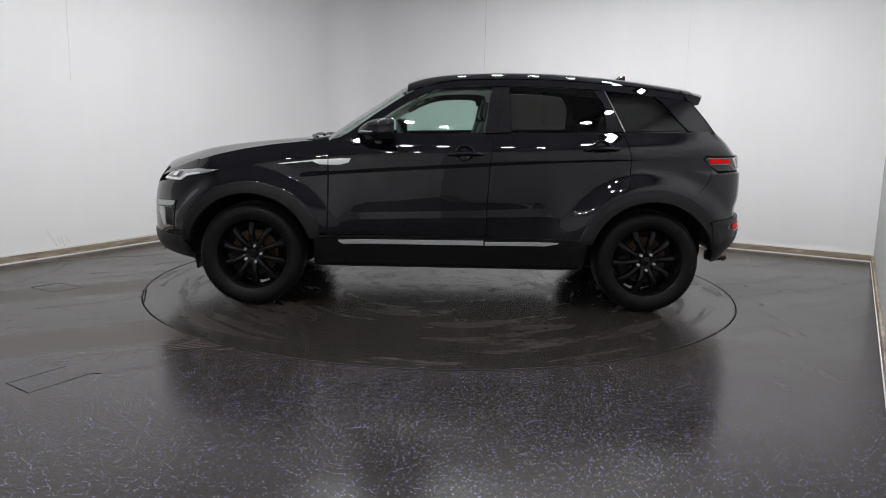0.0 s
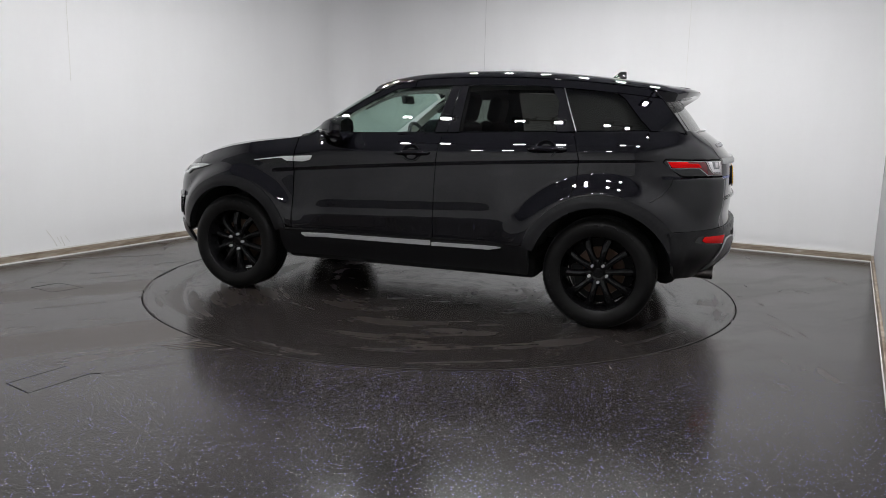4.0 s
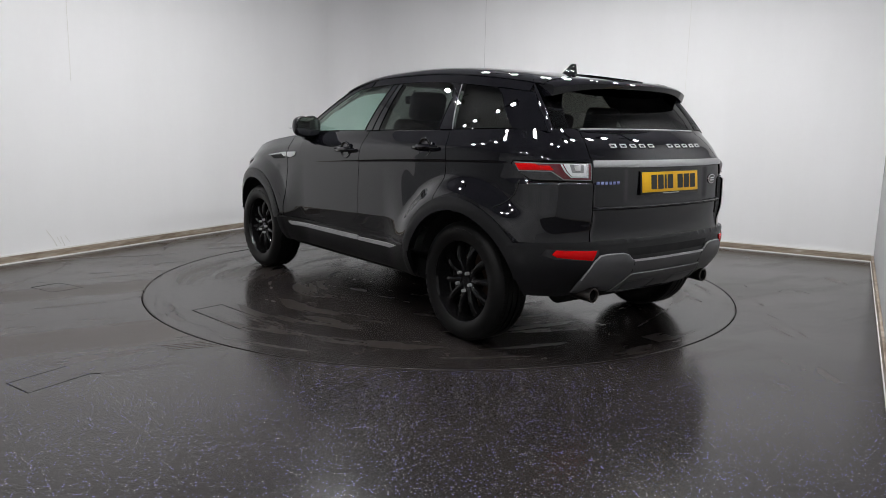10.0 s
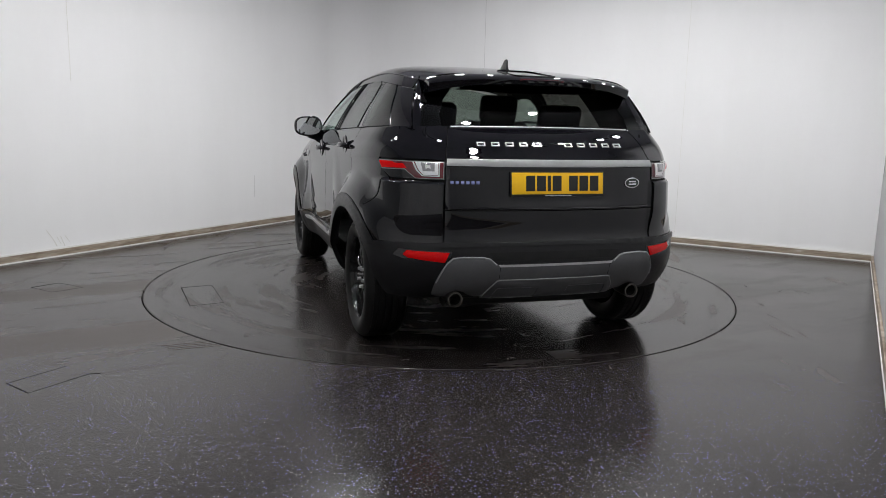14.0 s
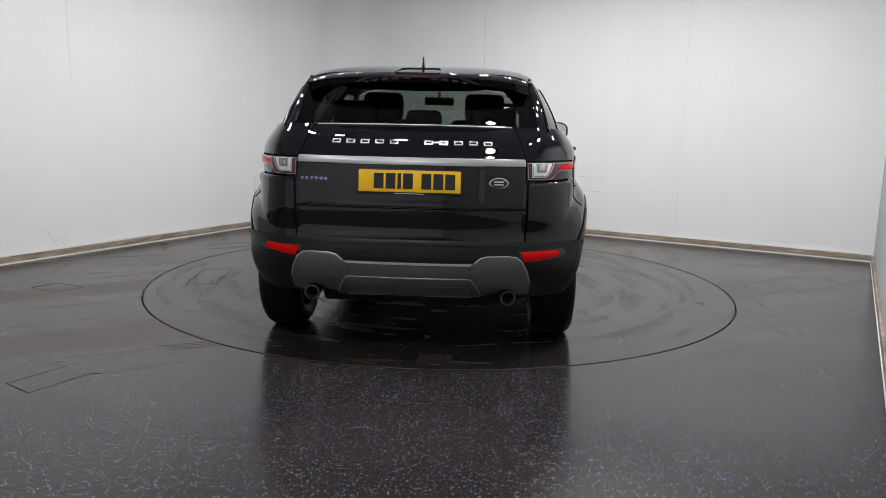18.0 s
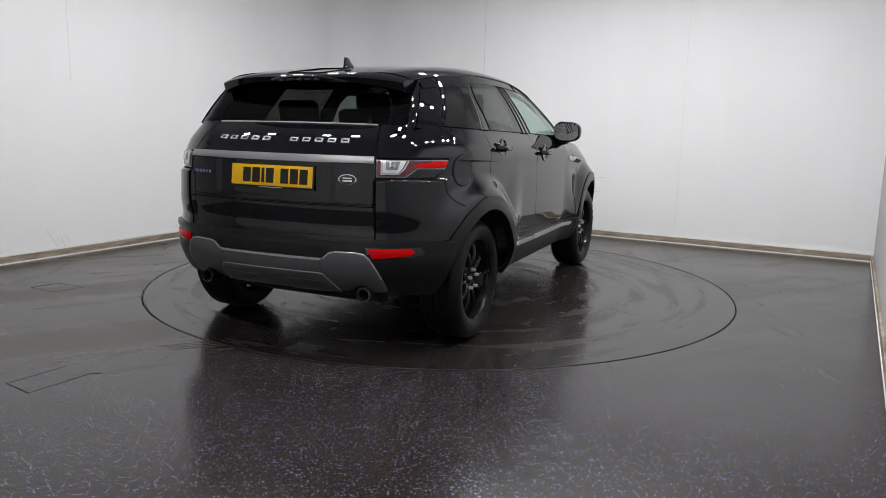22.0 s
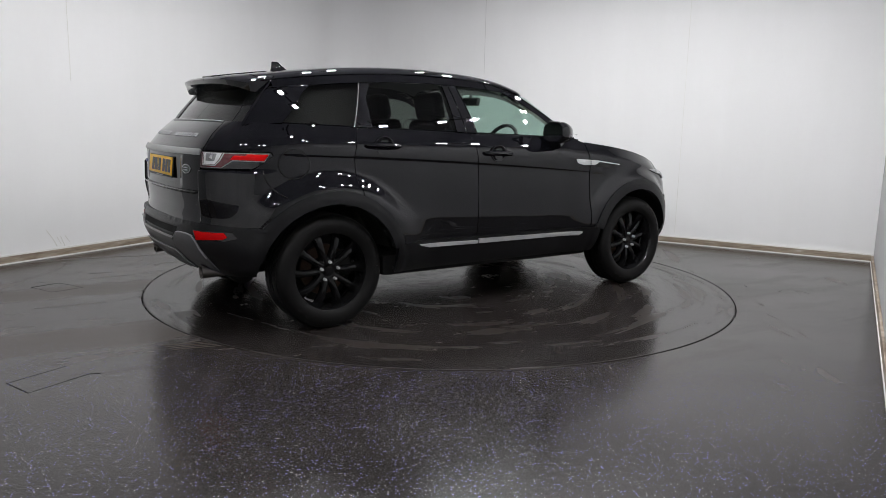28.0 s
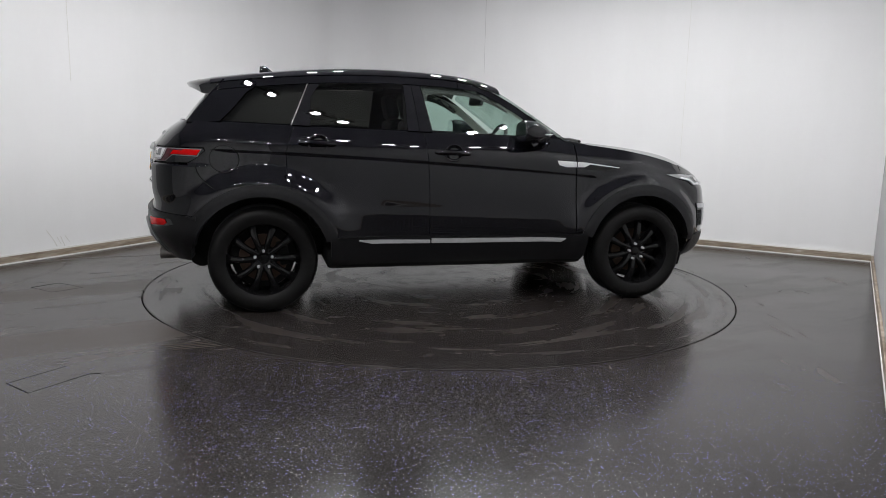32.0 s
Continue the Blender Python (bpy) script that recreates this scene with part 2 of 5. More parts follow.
def add_box(bm, c, s, rot=(0, 0, 0), bevel=0.0, seg=2):
    m = Matrix.LocRotScale(c, Euler([radians(a) for a in rot]), s)
    g = bmesh.ops.create_cube(bm, size=1.0, matrix=m)
    if bevel:
        es = {e for v in g["verts"] for e in v.link_edges}
        bmesh.ops.bevel(bm, geom=list(es), offset=bevel, segments=seg, affect="EDGES", profile=0.5)
    return bm


def box(c, s, rot=(0, 0, 0), bevel=0.0, seg=2):
    return add_box(bmesh.new(), c, s, rot, bevel, seg)


def add_lathe(bm, prof, m, seg=48, closed=False):
    """Turns a profile of (radius, along) about the z axis of m."""
    rings = []
    for i in range(seg):
        a = 2 * math.pi * i / seg
        rings.append([bm.verts.new(m @ Vector((r * math.cos(a), r * math.sin(a), h))) for r, h in prof])
    for i in range(seg):
        A, B = rings[i], rings[(i + 1) % seg]
        for j in range(len(prof) - 1 + (1 if closed else 0)):
            k = (j + 1) % len(prof)
            try:
                bm.faces.new((A[j], B[j], B[k], A[k]))
            except ValueError:
                pass
    return bm


def add_tube(bm, pts, r, seg=8):
    """A round rod through points."""
    pts = [Vector(p) for p in pts]
    last = None
    for i, p in enumerate(pts):
        d = (pts[min(i + 1, len(pts) - 1)] - pts[max(i - 1, 0)]).normalized()
        q = d.to_track_quat("Z", "Y").to_matrix()
        rr = r[i] if isinstance(r, (list, tuple)) else r
        ring = [bm.verts.new(p + q @ Vector((rr * math.cos(2 * math.pi * k / seg), rr * math.sin(2 * math.pi * k / seg), 0))) for k in range(seg)]
        if last:
            for k in range(seg):
                bm.faces.new((last[k], last[(k + 1) % seg], ring[(k + 1) % seg], ring[k]))
        else:
            bm.faces.new(ring[::-1])
        last = ring
    bm.faces.new(last)
    return bm


class Sp:
    """Natural cubic spline y(x)."""

    def __init__(self, pts):
        pts = sorted(pts)
        x = np.array([p[0] for p in pts], float)
        y = np.array([p[1] for p in pts], float)
        n, h = len(x), np.diff(x)
        A, b = np.eye(n), np.zeros(n)
        for i in range(1, n - 1):
            A[i, i - 1:i + 2] = h[i - 1], 2 * (h[i - 1] + h[i]), h[i]
            b[i] = 6 * ((y[i + 1] - y[i]) / h[i] - (y[i] - y[i - 1]) / h[i - 1])
        self.x, self.y, self.h, self.m = x, y, h, np.linalg.solve(A, b)

    def __call__(self, q):
        q = np.asarray(q, float)
        c = np.clip(q, self.x[0], self.x[-1])
        i = np.clip(np.searchsorted(self.x, c) - 1, 0, len(self.h) - 1)
        h, t = self.h[i], c - self.x[i]
        m0, m1, y0, y1 = self.m[i], self.m[i + 1], self.y[i], self.y[i + 1]
        return y0 + t * ((y1 - y0) / h - h * (2 * m0 + m1) / 6) + t * t * m0 / 2 + t ** 3 * (m1 - m0) / (6 * h)


def smooth01(x, a, b):
    t = np.clip((np.asarray(x, float) - a) / (b - a), 0, 1)
    return t * t * (3 - 2 * t)


# ---- the car's outer form, in the car's own space: x forward, y left, z up ----
PLAN = [(2.20, 0.0), (2.185, 0.25), (2.115, 0.48), (1.97, 0.67), (1.75, 0.810), (1.45, 0.880), (1.0, 0.902), (0.4, 0.915), (-0.3, 0.921),
        (-1.0, 0.919), (-1.4, 0.907), (-1.64, 0.878), (-1.80, 0.822), (-1.925, 0.735), (-2.008, 0.61), (-2.052, 0.45), (-2.076, 0.25), (-2.084, 0.0)]


def plan_table():
    pts = [(x, -y) for x, y in PLAN[2:0:-1]] + PLAN + [(x, -y) for x, y in PLAN[-2:-4:-1]]
    d = [0.0]
    for a, b in zip(pts, pts[1:]):
        d.append(d[-1] + math.hypot(b[0] - a[0], b[1] - a[1]))
    sx, sy = Sp([(u, p[0]) for u, p in zip(d, pts)]), Sp([(u, p[1]) for u, p in zip(d, pts)])
    u = np.linspace(d[2], d[-3], 6001)
    x, y = sx(u), sy(u)
    ln = np.concatenate([[0], np.cumsum(np.hypot(np.diff(x), np.diff(y)))])
    tx, ty = np.gradient(x), np.gradient(y)
    q = np.hypot(tx, ty)
    return (ln[-1] - ln)[::-1], x[::-1], y[::-1], (-ty / q)[::-1] * -1, (tx / q)[::-1] * -1


TR, TX, TY, TNX, TNY = plan_table()
RMAX = TR[-1]
SIDE_OFF = Sp([(0.22, -0.115), (0.30, -0.055), (0.38, -0.022), (0.46, -0.006), (0.52, 0.0), (0.58, 0.0), (0.66, 0.0), (0.76, 0.0), (0.86, 0.0), (0.94, 0.0), (1.00, 0.0),
               (1.03, -0.003), (1.05, -0.007), (1.07, -0.014), (1.09, -0.0245), (1.11, -0.038), (1.13, -0.052), (1.15, -0.066), (1.19, -0.092), (1.25, -0.13), (1.32, -0.18)])
REAR_OFF = Sp([(0.24, -0.27), (0.32, -0.16), (0.40, -0.06), (0.50, 0.015), (0.58, 0.028), (0.64, 0.018), (0.68, 0.003), (0.76, 0.004), (0.84, 0.008), (0.95, 0.006), (1.03, 0.0), (1.07, -0.015), (1.10, -0.040),
               (1.16, -0.092), (1.21, -0.155), (1.26, -0.23)])
FRONT_OFF = Sp([(0.18, -0.25), (0.26, -0.13), (0.34, -0.03), (0.44, 0.0), (0.6, 0.0), (0.74, -0.015), (0.84, -0.055), (0.92, -0.12), (1.0, -0.22), (1.1, -0.36)])
FENDER_TOP = Sp([(0.6, 1.160), (0.9, 1.125), (1.2, 1.090), (1.5, 1.036), (1.8, 0.957), (2.0, 0.893), (2.2, 0.835)])
HUBS = {"f": (1.33, 0.352), "r": (-1.345, 0.352)}


class Soft:
    """A line through points with its corners eased over about s."""

    def __init__(self, pts, s):
        self.x = np.linspace(pts[0][0] - 0.2, pts[-1][0] + 0.2, 1600)
        y = np.interp(self.x, [p[0] for p in pts], [p[1] for p in pts])
        h = self.x[1] - self.x[0]
        w = np.exp(-(np.arange(-60, 61) * h / s) ** 2 / 2)
        self.y = np.convolve(np.pad(y, 60, mode="edge"), w / w.sum(), "valid")

    def __call__(self, q):
        return np.interp(q, self.x, self.y)


# the doors tuck in under the waist crease, and stand out in a ledge over the sill
LEDGE = Soft([(-0.14, -0.018), (-0.09, -0.014), (-0.006, -0.0025), (0.0, -0.002), (0.045, -0.0042), (0.052, -0.0042), (0.10, -0.0020), (0.17, -0.0007), (0.30, 0.0)], 0.004)
CREASE = Soft([(-0.20, 0.0), (-0.10, -0.0008), (-0.018, -0.0055), (0.0, 0.0), (0.01, 0.0)], 0.003)


def swage_z(x):
    return 0.980 - 0.068 * x - 0.010 * x * x


def ridge(v, c, w):
    return np.exp(-((v - c) / w) ** 2)


def belt_z(x):
    return 1.183 - 0.030 * np.asarray(x, float)


def wrap(r, z):
    """Place on the lower body: r metres round the plan from the rear centre (left positive), z up."""
    r, z = np.asarray(r, float), np.asarray(z, float)
    a = np.minimum(np.abs(r), RMAX)
    x, y = np.interp(a, TR, TX), np.interp(a, TR, TY)
    nx, ny = np.interp(a, TR, TNX), np.interp(a, TR, TNY)
    q = np.hypot(nx, ny)
    nx, ny = nx / q, ny / q
    ws, wr, wf = ny * ny, np.where(nx < 0, nx * nx, 0), np.where(nx > 0, nx * nx, 0)
    drop = np.where(x > 0.6, 1.165 - FENDER_TOP(np.maximum(x, 0.6)), 0.0) * smooth01(z, 0.55, 0.9)
    drop = drop + np.where(x < 0.6, np.clip(1.168 - belt_z(x), -0.06, 0.02), 0.003) * smooth01(z, 0.88, 1.04)
    off = ws * SIDE_OFF(z + drop) + wr * REAR_OFF(z) + wf * FRONT_OFF(z)
    plain = 1.0
    for hx, hz, amp, r0, r1 in ((1.33, 0.352, 0.060, 0.600, 0.478), (-1.345, 0.352, 0.070, 0.635, 0.482)):
        d = np.hypot((x - hx) * 0.94, z - hz)
        high = smooth01((z - hz) / np.maximum(d, 0.05), 0.30, 0.80)
        hip = (high * smooth01(d, r0, r1) + (1 - high) * smooth01(np.abs(x - hx), 0.80, 0.38)) * smooth01(z, 0.05, 0.50)
        lip = smooth01(d, 0.485, 0.445) * smooth01(z, 0.16, 0.36)
        off = off + (amp * hip + 0.006 * lip) * ws
        plain = plain * (1 - hip)
    off = off + ws * plain * LEDGE(z - (0.625 - 0.037 * x)) * smooth01(x, -1.5, -1.2)
    off = off + ws * CREASE(z - swage_z(x)) * smooth01(x, 1.02, 0.94) * smooth01(x, -1.75, -1.60)
    # the shelf under the tail lamps
    off = off + 0.024 * smooth01(z, 0.972, 0.948) * smooth01(z, 0.60, 0.80) * smooth01(x, -1.60, -1.80) * smooth01(np.abs(y), 0.575, 0.60)
    ay = np.abs(y)
    off = off - wr * 0.007 * smooth01(ay, 0.395, 0.345) * smooth01(z, 0.838, 0.866) * smooth01(z, 1.040, 1.026)
    return np.stack([x + nx * off, (y + ny * off) * np.where(r < 0, -1.0, 1.0), z], -1)


BELT_Y = Sp([(1.0, 0.780), (0.7, 0.818), (0.3, 0.838), (-0.3, 0.846), (-0.9, 0.846), (-1.3, 0.829), (-1.6, 0.775), (-1.85, 0.680), (-2.0, 0.60)])


def cabin(x, z):
    """Place on the cabin's flank."""
    x, z = np.asarray(x, float), np.asarray(z, float)
    dz = z - belt_z(x)
    return np.stack([x, BELT_Y(x) - 0.47 * dz - 0.55 * np.maximum(dz, 0) ** 2, z], -1)


ROOF_C = Sp([(0.40, 1.482), (0.25, 1.543), (0.10, 1.577), (-0.2, 1.604), (-0.66, 1.612), (-1.14, 1.582), (-1.5, 1.540), (-1.80, 1.498)])
ROOF_E = Sp([(0.40, 1.405), (0.25, 1.475), (0.10, 1.522), (-0.2, 1.552), (-0.66, 1.558), (-1.14, 1.532), (-1.5, 1.494), (-1.80, 1.450)])


def roof(x, w):
    """Place on the roof: w from -1 at its right edge to 1 at its left."""
    x, w = np.asarray(x, float), np.asarray(w, float)
    ze, zc = ROOF_E(x), ROOF_C(x)
    ye = cabin(x, ze)[..., 1] - 0.004
    return np.stack([x, w * ye, zc - (zc - ze) * (0.22 * w * w + 0.78 * np.abs(w) ** 9)], -1)


def windscreen(w, z):
    """w from -1 to 1 across, z up."""
    w, z = np.asarray(w, float), np.asarray(z, float)
    xe = 0.82 - 1.42 * (z - 1.12) - 0.25 * (z - 1.12) ** 2
    y = (BELT_Y(xe) - 0.47 * (z - belt_z(xe)) - 0.03) * w
    return np.stack([xe + 0.11 * (1 - w * w), y, z], -1)


def rear_glass(w, z):
    w, z = np.asarray(w, float), np.asarray(z, float)
    x = -1.795 + 0.83 * (z - 1.226) - 0.014 * (1 - ((z - 1.361) / 0.139) ** 2)
    y = (0.665 - 0.22 * (z - 1.22)) * w
    return np.stack([x - 0.075 * (1 - w * w), y, z], -1)


BONNET_C = Sp([(0.70, 1.145), (0.95, 1.128), (1.2, 1.110), (1.5, 1.079), (1.8, 1.026), (2.0, 0.970), (2.12, 0.915), (2.18, 0.855)])


def bonnet(x, w):
    x, w = np.asarray(x, float), np.asarray(w, float)
    zc, ze = BONNET_C(x), FENDER_TOP(x) - 0.012
    ye = np.array([wrap_y(a, b) for a, b in zip(np.ravel(x), np.ravel(ze))]).reshape(np.shape(x)) - 0.012
    return np.stack([x, w * ye, zc - (zc - ze) * np.abs(w) ** 3.2 + 0.010 * ridge(np.abs(w), 0.62, 0.16) * smooth01(x, 2.1, 1.7)], -1)


def r_of_x(x):
    """Distance round the plan of the flank at x."""
    i0 = int(np.argmax(TX > -1.95))
    return float(np.interp(x, TX[i0:], TR[i0:]))


def r_of_y(y):
    i1 = int(np.argmax(TX > -1.80))
    return math.copysign(float(np.interp(abs(y), TY[:i1], TR[:i1])), y)


def wrap_y(x, z):
    """Half width of the lower body at x and z."""
    r = np.linspace(0.05, RMAX, 900)
    p = wrap(r, np.full(900, z))
    s = p[:, 0]
    i = np.argsort(s)
    return float(np.interp(x, s[i], p[i, 1]))


def normals_of(surf, a, b, flip=1.0):
    e = 0.003
    du = surf(a + e, b) - surf(a - e, b)
    dv = surf(a, b + e) - surf(a, b - e)
    n = np.cross(du, dv) * flip
    return n / np.maximum(np.linalg.norm(n, axis=-1, keepdims=True), 1e-9)


def inset_poly(poly, d):
    """Moves the edges of a counter-clockwise polygon inwards by d."""
    out, n = [], len(poly)
    for i in range(n):
        p0, p1, p2 = (Vector(poly[(i + k - 1) % n]) for k in range(3))
        a, b = (p1 - p0), (p2 - p1)
        if a.length < 1e-9 or b.length < 1e-9:
            out.append(tuple(p1))
            continue
        na, nb = Vector((-a.y, a.x)).normalized(), Vector((-b.y, b.x)).normalized()
        m = na + nb
        m = m / max(m.length_squared, 0.25) * 2
        out.append(tuple(p1 + m * d))
    return out


def rounded(poly, rad, seg=4):
    """Rounds a polygon's corners; a corner (a, b, 0) stays sharp."""
    out, n = [], len(poly)
    for i in range(n):
        p0, p1, p2 = (Vector(poly[(i + k - 1) % n][:2]) for k in range(3))
        q = poly[i][2] if len(poly[i]) > 2 else rad
        if q <= 0:
            out.append(tuple(p1))
            continue
        a, b = p0 - p1, p2 - p1
        k = min(q, a.length * 0.45, b.length * 0.45)
        s, e = p1 + a.normalized() * k, p1 + b.normalized() * k
        for j in range(seg + 1):
            t = j / seg
            out.append(tuple(s * (1 - t) ** 2 + p1 * 2 * t * (1 - t) + e * t * t))
    return out


def arc(cx, cz, rad, a0, a1, n=18):
    return [(cx + rad * math.cos(radians(a0 + (a1 - a0) * i / n)), cz + rad * math.sin(radians(a0 + (a1 - a0) * i / n))) for i in range(n + 1)]


from mathutils.geometry import delaunay_2d_cdt


def inside(poly, x, y):
    px, py = poly[:, 0], poly[:, 1]
    qx, qy = np.roll(px, -1), np.roll(py, -1)
    c = np.zeros(len(x), bool)
    for a, b, d, e in zip(px, py, qx, qy):
        if b != e:
            c ^= ((b > y) != (e > y)) & (x < (d - a) * (y - b) / (e - b) + a)
    return c


def panel(name, poly, surf, mat, parent, gap=0.0025, res=0.03, depth=0.014, lift=0.0, flip=1.0, mirror=False, label="", remap=None, crown=0.0, bev=0.003):
    """A sheet cut to a polygon of a surface's two parameters, with returned edges. crown: rise towards its middle."""
    area = sum(a[0] * b[1] - b[0] * a[1] for a, b in zip(poly, poly[1:] + poly[:1]))
    if area < 0:
        poly = poly[::-1]
    if gap:
        poly = inset_poly(poly, gap)
    edge = []
    for i, (a, b) in enumerate(zip(poly, poly[1:] + poly[:1])):
        k = max(1, int(math.dist(a, b) / (res * 0.8)))
        edge += [(a[0] + (b[0] - a[0]) * j / k, a[1] + (b[1] - a[1]) * j / k) for j in range(k)]
    E = np.array(edge)
    lo, hi = E.min(0), E.max(0)
    gx, gy = np.meshgrid(np.arange(lo[0] + res / 2, hi[0], res), np.arange(lo[1] + res / 2, hi[1], res))
    gx, gy = gx.ravel(), gy.ravel()
    ok = inside(E, gx, gy)
    gx, gy = gx[ok], gy[ok]
    if len(gx):
        dist = np.min(np.hypot(gx[:, None] - E[None, :, 0], gy[:, None] - E[None, :, 1]), axis=1)
        gx, gy, dist = gx[dist > res * 0.45], gy[dist > res * 0.45], dist[dist > res * 0.45]
    n = len(edge)
    pts = [Vector(p) for p in edge] + [Vector((a, b)) for a, b in zip(gx, gy)]
    vs, _, fs, ov, _, _ = delaunay_2d_cdt(pts, [(i, (i + 1) % n) for i in range(n)], [], 1, 1e-6)
    A = np.array([[v.x, v.y] for v in vs])
    qa, qb = A[:, 0], A[:, 1]
    if remap:
        qa, qb = remap(qa, qb)
    P, N = surf(qa, qb), normals_of(surf, qa, qb, flip)
    rise = np.full(len(P), lift)
    if crown:
        dd = np.min(np.hypot(A[:, 0, None] - E[None, :, 0], A[:, 1, None] - E[None, :, 1]), axis=1)
        rise = rise + crown * (1 - np.exp(-dd / max(0.006, 0.9 * abs(crown))))
    P = P + N * rise[:, None]
    V, F, NN = P.tolist(), [list(f) for f in fs], N.tolist()
    # returned edge
    ring = [None] * n
    for i, src in enumerate(ov):
        for s in src:
            if s < n and ring[s] is None:
                ring[s] = i
    ring = [i for i in ring if i is not None]
    m = len(ring)
    base = len(V)
    RP = P[ring]
    c = np.roll(RP, -1, 0) - np.roll(RP, 1, 0)
    side = np.cross(c, N[ring])
    side /= np.maximum(np.linalg.norm(side, axis=1, keepdims=True), 1e-9)
    V[base:] = (RP + side * bev - N[ring] * bev).tolist() + (RP + side * bev - N[ring] * depth).tolist()
    half = side + N[ring] * 0.4
    half /= np.linalg.norm(half, axis=1, keepdims=True)
    NN += half.tolist() + side.tolist()
    for i in range(m):
        j = (i + 1) % m
        F.append([ring[i], base + i, base + j, ring[j]])
        F.append([base + i, base + m + i, base + m + j, base + j])
    V, NN = np.array(V), np.array(NN)
    if mirror:
        V, NN = V * [1, -1, 1], NN * [1, -1, 1]
        F = [f[::-1] for f in F]
    # face winding to agree with the normals
    F2 = []
    for f in F:
        a, b, d = V[f[0]], V[f[1]], V[f[2]]
        g = np.cross(b - a, d - a)
        F2.append(f if np.dot(g, NN[f].sum(0)) >= 0 else f[::-1])
    return mesh_ob(name, V, F2, mat, parent, None if crown else NN, label, sharp=38.0)


def sheet(name, surf, us, vs, mat, parent, flip=1.0, label="", thick=0.0):
    """A plain grid on a surface."""
    U, Vv = np.meshgrid(us, vs, indexing="ij")
    P, N = surf(U.ravel(), Vv.ravel()), normals_of(surf, U.ravel(), Vv.ravel(), flip)
    nu, nv = len(us), len(vs)
    F = []
    for i in range(nu - 1):
        for j in range(nv - 1):
            f = [i * nv + j, (i + 1) * nv + j, (i + 1) * nv + j + 1, i * nv + j + 1]
            g = np.cross(P[f[1]] - P[f[0]], P[f[2]] - P[f[0]])
            F.append(f if np.dot(g, N[f[0]]) >= 0 else f[::-1])
    V, NN = P.tolist(), N.tolist()
    if thick:
        b = len(V)
        V += (P - N * thick).tolist()
        NN += (-N).tolist()
        F += [[b + k for k in f[::-1]] for f in F[:]]
        rim = [i * nv for i in range(nu)] + [(nu - 1) * nv + j for j in range(1, nv)] + [i * nv + nv - 1 for i in range(nu - 2, -1, -1)] + [j for j in range(nv - 2, 0, -1)]
        for p, q in zip(rim, rim[1:] + rim[:1]):
            F.append([p, b + p, b + q, q])
    return mesh_ob(name, V, F, mat, parent, NN, label)


# ---- the room: a long white booth turned on the camera ----
TURN = -29.6
RA, RB = Vector((math.sin(radians(29.6)), math.cos(radians(29.6)), 0)), Vector((math.cos(radians(29.6)), -math.sin(radians(29.6)), 0))
LEFT, RIGHT, RIGHT_FAR, BACK, NEAR, HIGH, CORNER = -3.293, 3.207, 3.058, 3.188, -5.75, 3.3, 0.45


def room(b, a, z=0.0):
    return RB * b + RA * a + Vector((0, 0, z))


def wall_run(name, line, label, z0=0.0, z1=HIGH, t=0.12, mat=None, kind="structure", cat="wall"):
    """An upright slab along a line of (b, a); its inner face lies on the line."""
    pts = [room(*p) for p in line]
    bm = bmesh.new()
    cols = []
    for i, p in enumerate(pts):
        d = (pts[min(i + 1, len(pts) - 1)] - pts[max(i - 1, 0)]).normalized()
        nrm = Vector((d.y, -d.x, 0))
        q = p - nrm * t
        cols.append([bm.verts.new((p.x, p.y, z0)), bm.verts.new((p.x, p.y, z1)), bm.verts.new((q.x, q.y, z1)), bm.verts.new((q.x, q.y, z0))])
    for A, B in zip(cols, cols[1:]):
        for j in range(4):
            k = (j + 1) % 4
            bm.faces.new((A[j], B[j], B[k], A[k]))
    bm.faces.new(cols[0][::-1])
    bm.faces.new(cols[-1])
    bmesh.ops.recalc_face_normals(bm, faces=bm.faces[:])
    ob = part(name, bm, mat or WALL, None, sharp=30)
    return tagged(ob, label, cat, kind=kind)


cor = [(LEFT + CORNER - CORNER * math.cos(radians(a)), BACK - CORNER + CORNER * math.sin(radians(a))) for a in range(0, 91, 6)]
wall_run("wall_left", [(LEFT, -2.3)] + cor[:1], "plain matt white painted booth wall")
# unseen stretch beside the camera, its grey added to shade the car's reflections
wall_run("wall_left_near", [(LEFT, NEAR), (LEFT, -2.3)], "unseen near stretch of the left wall, toned mid-grey to darken the car's reflections", mat=SHADING_GREY)
wall_run("wall_corner", cor, "rounded white corner between two booth walls")
wall_run("wall_back", [cor[-1], (RIGHT_FAR, BACK)], "plain matt white painted booth wall with panel seams")
wall_run("wall_right", [(RIGHT_FAR, BACK + 0.12), (RIGHT, NEAR)], "plain pale grey side wall, darkened to dim its reflection in the car", mat=DIMMED_WALL)
wall_run("wall_near", [(RIGHT, NEAR), (LEFT, NEAR)], "plain pale painted end wall behind the camera", mat=END_WALL)
SK_H = 0.066
skl = [(LEFT + 0.002, NEAR + 0.03)] + [(b, a) for b, a in cor] + [(RIGHT_FAR - 0.02, BACK - 0.002)]
wall_run("baseboard", skl, "worn beige wooden skirting board with dirt", 0.012, SK_H, -0.018, SKIRT, cat="skirting board")
wall_run("baseboard", [(RIGHT_FAR - 0.002, BACK - 0.02), (RIGHT - 0.002, NEAR + 0.03)], "worn beige wooden skirting board with dirt", 0.012, SK_H, -0.018, SKIRT, cat="skirting board")
wall_run("trim", skl, "thin white sealant line along the floor", 0.0, 0.012, -0.023, CAULK, cat="sealant")
wall_run("trim", skl, "white painted top edge of the skirting", SK_H, SK_H + 0.012, -0.014, CAULK, cat="trim")
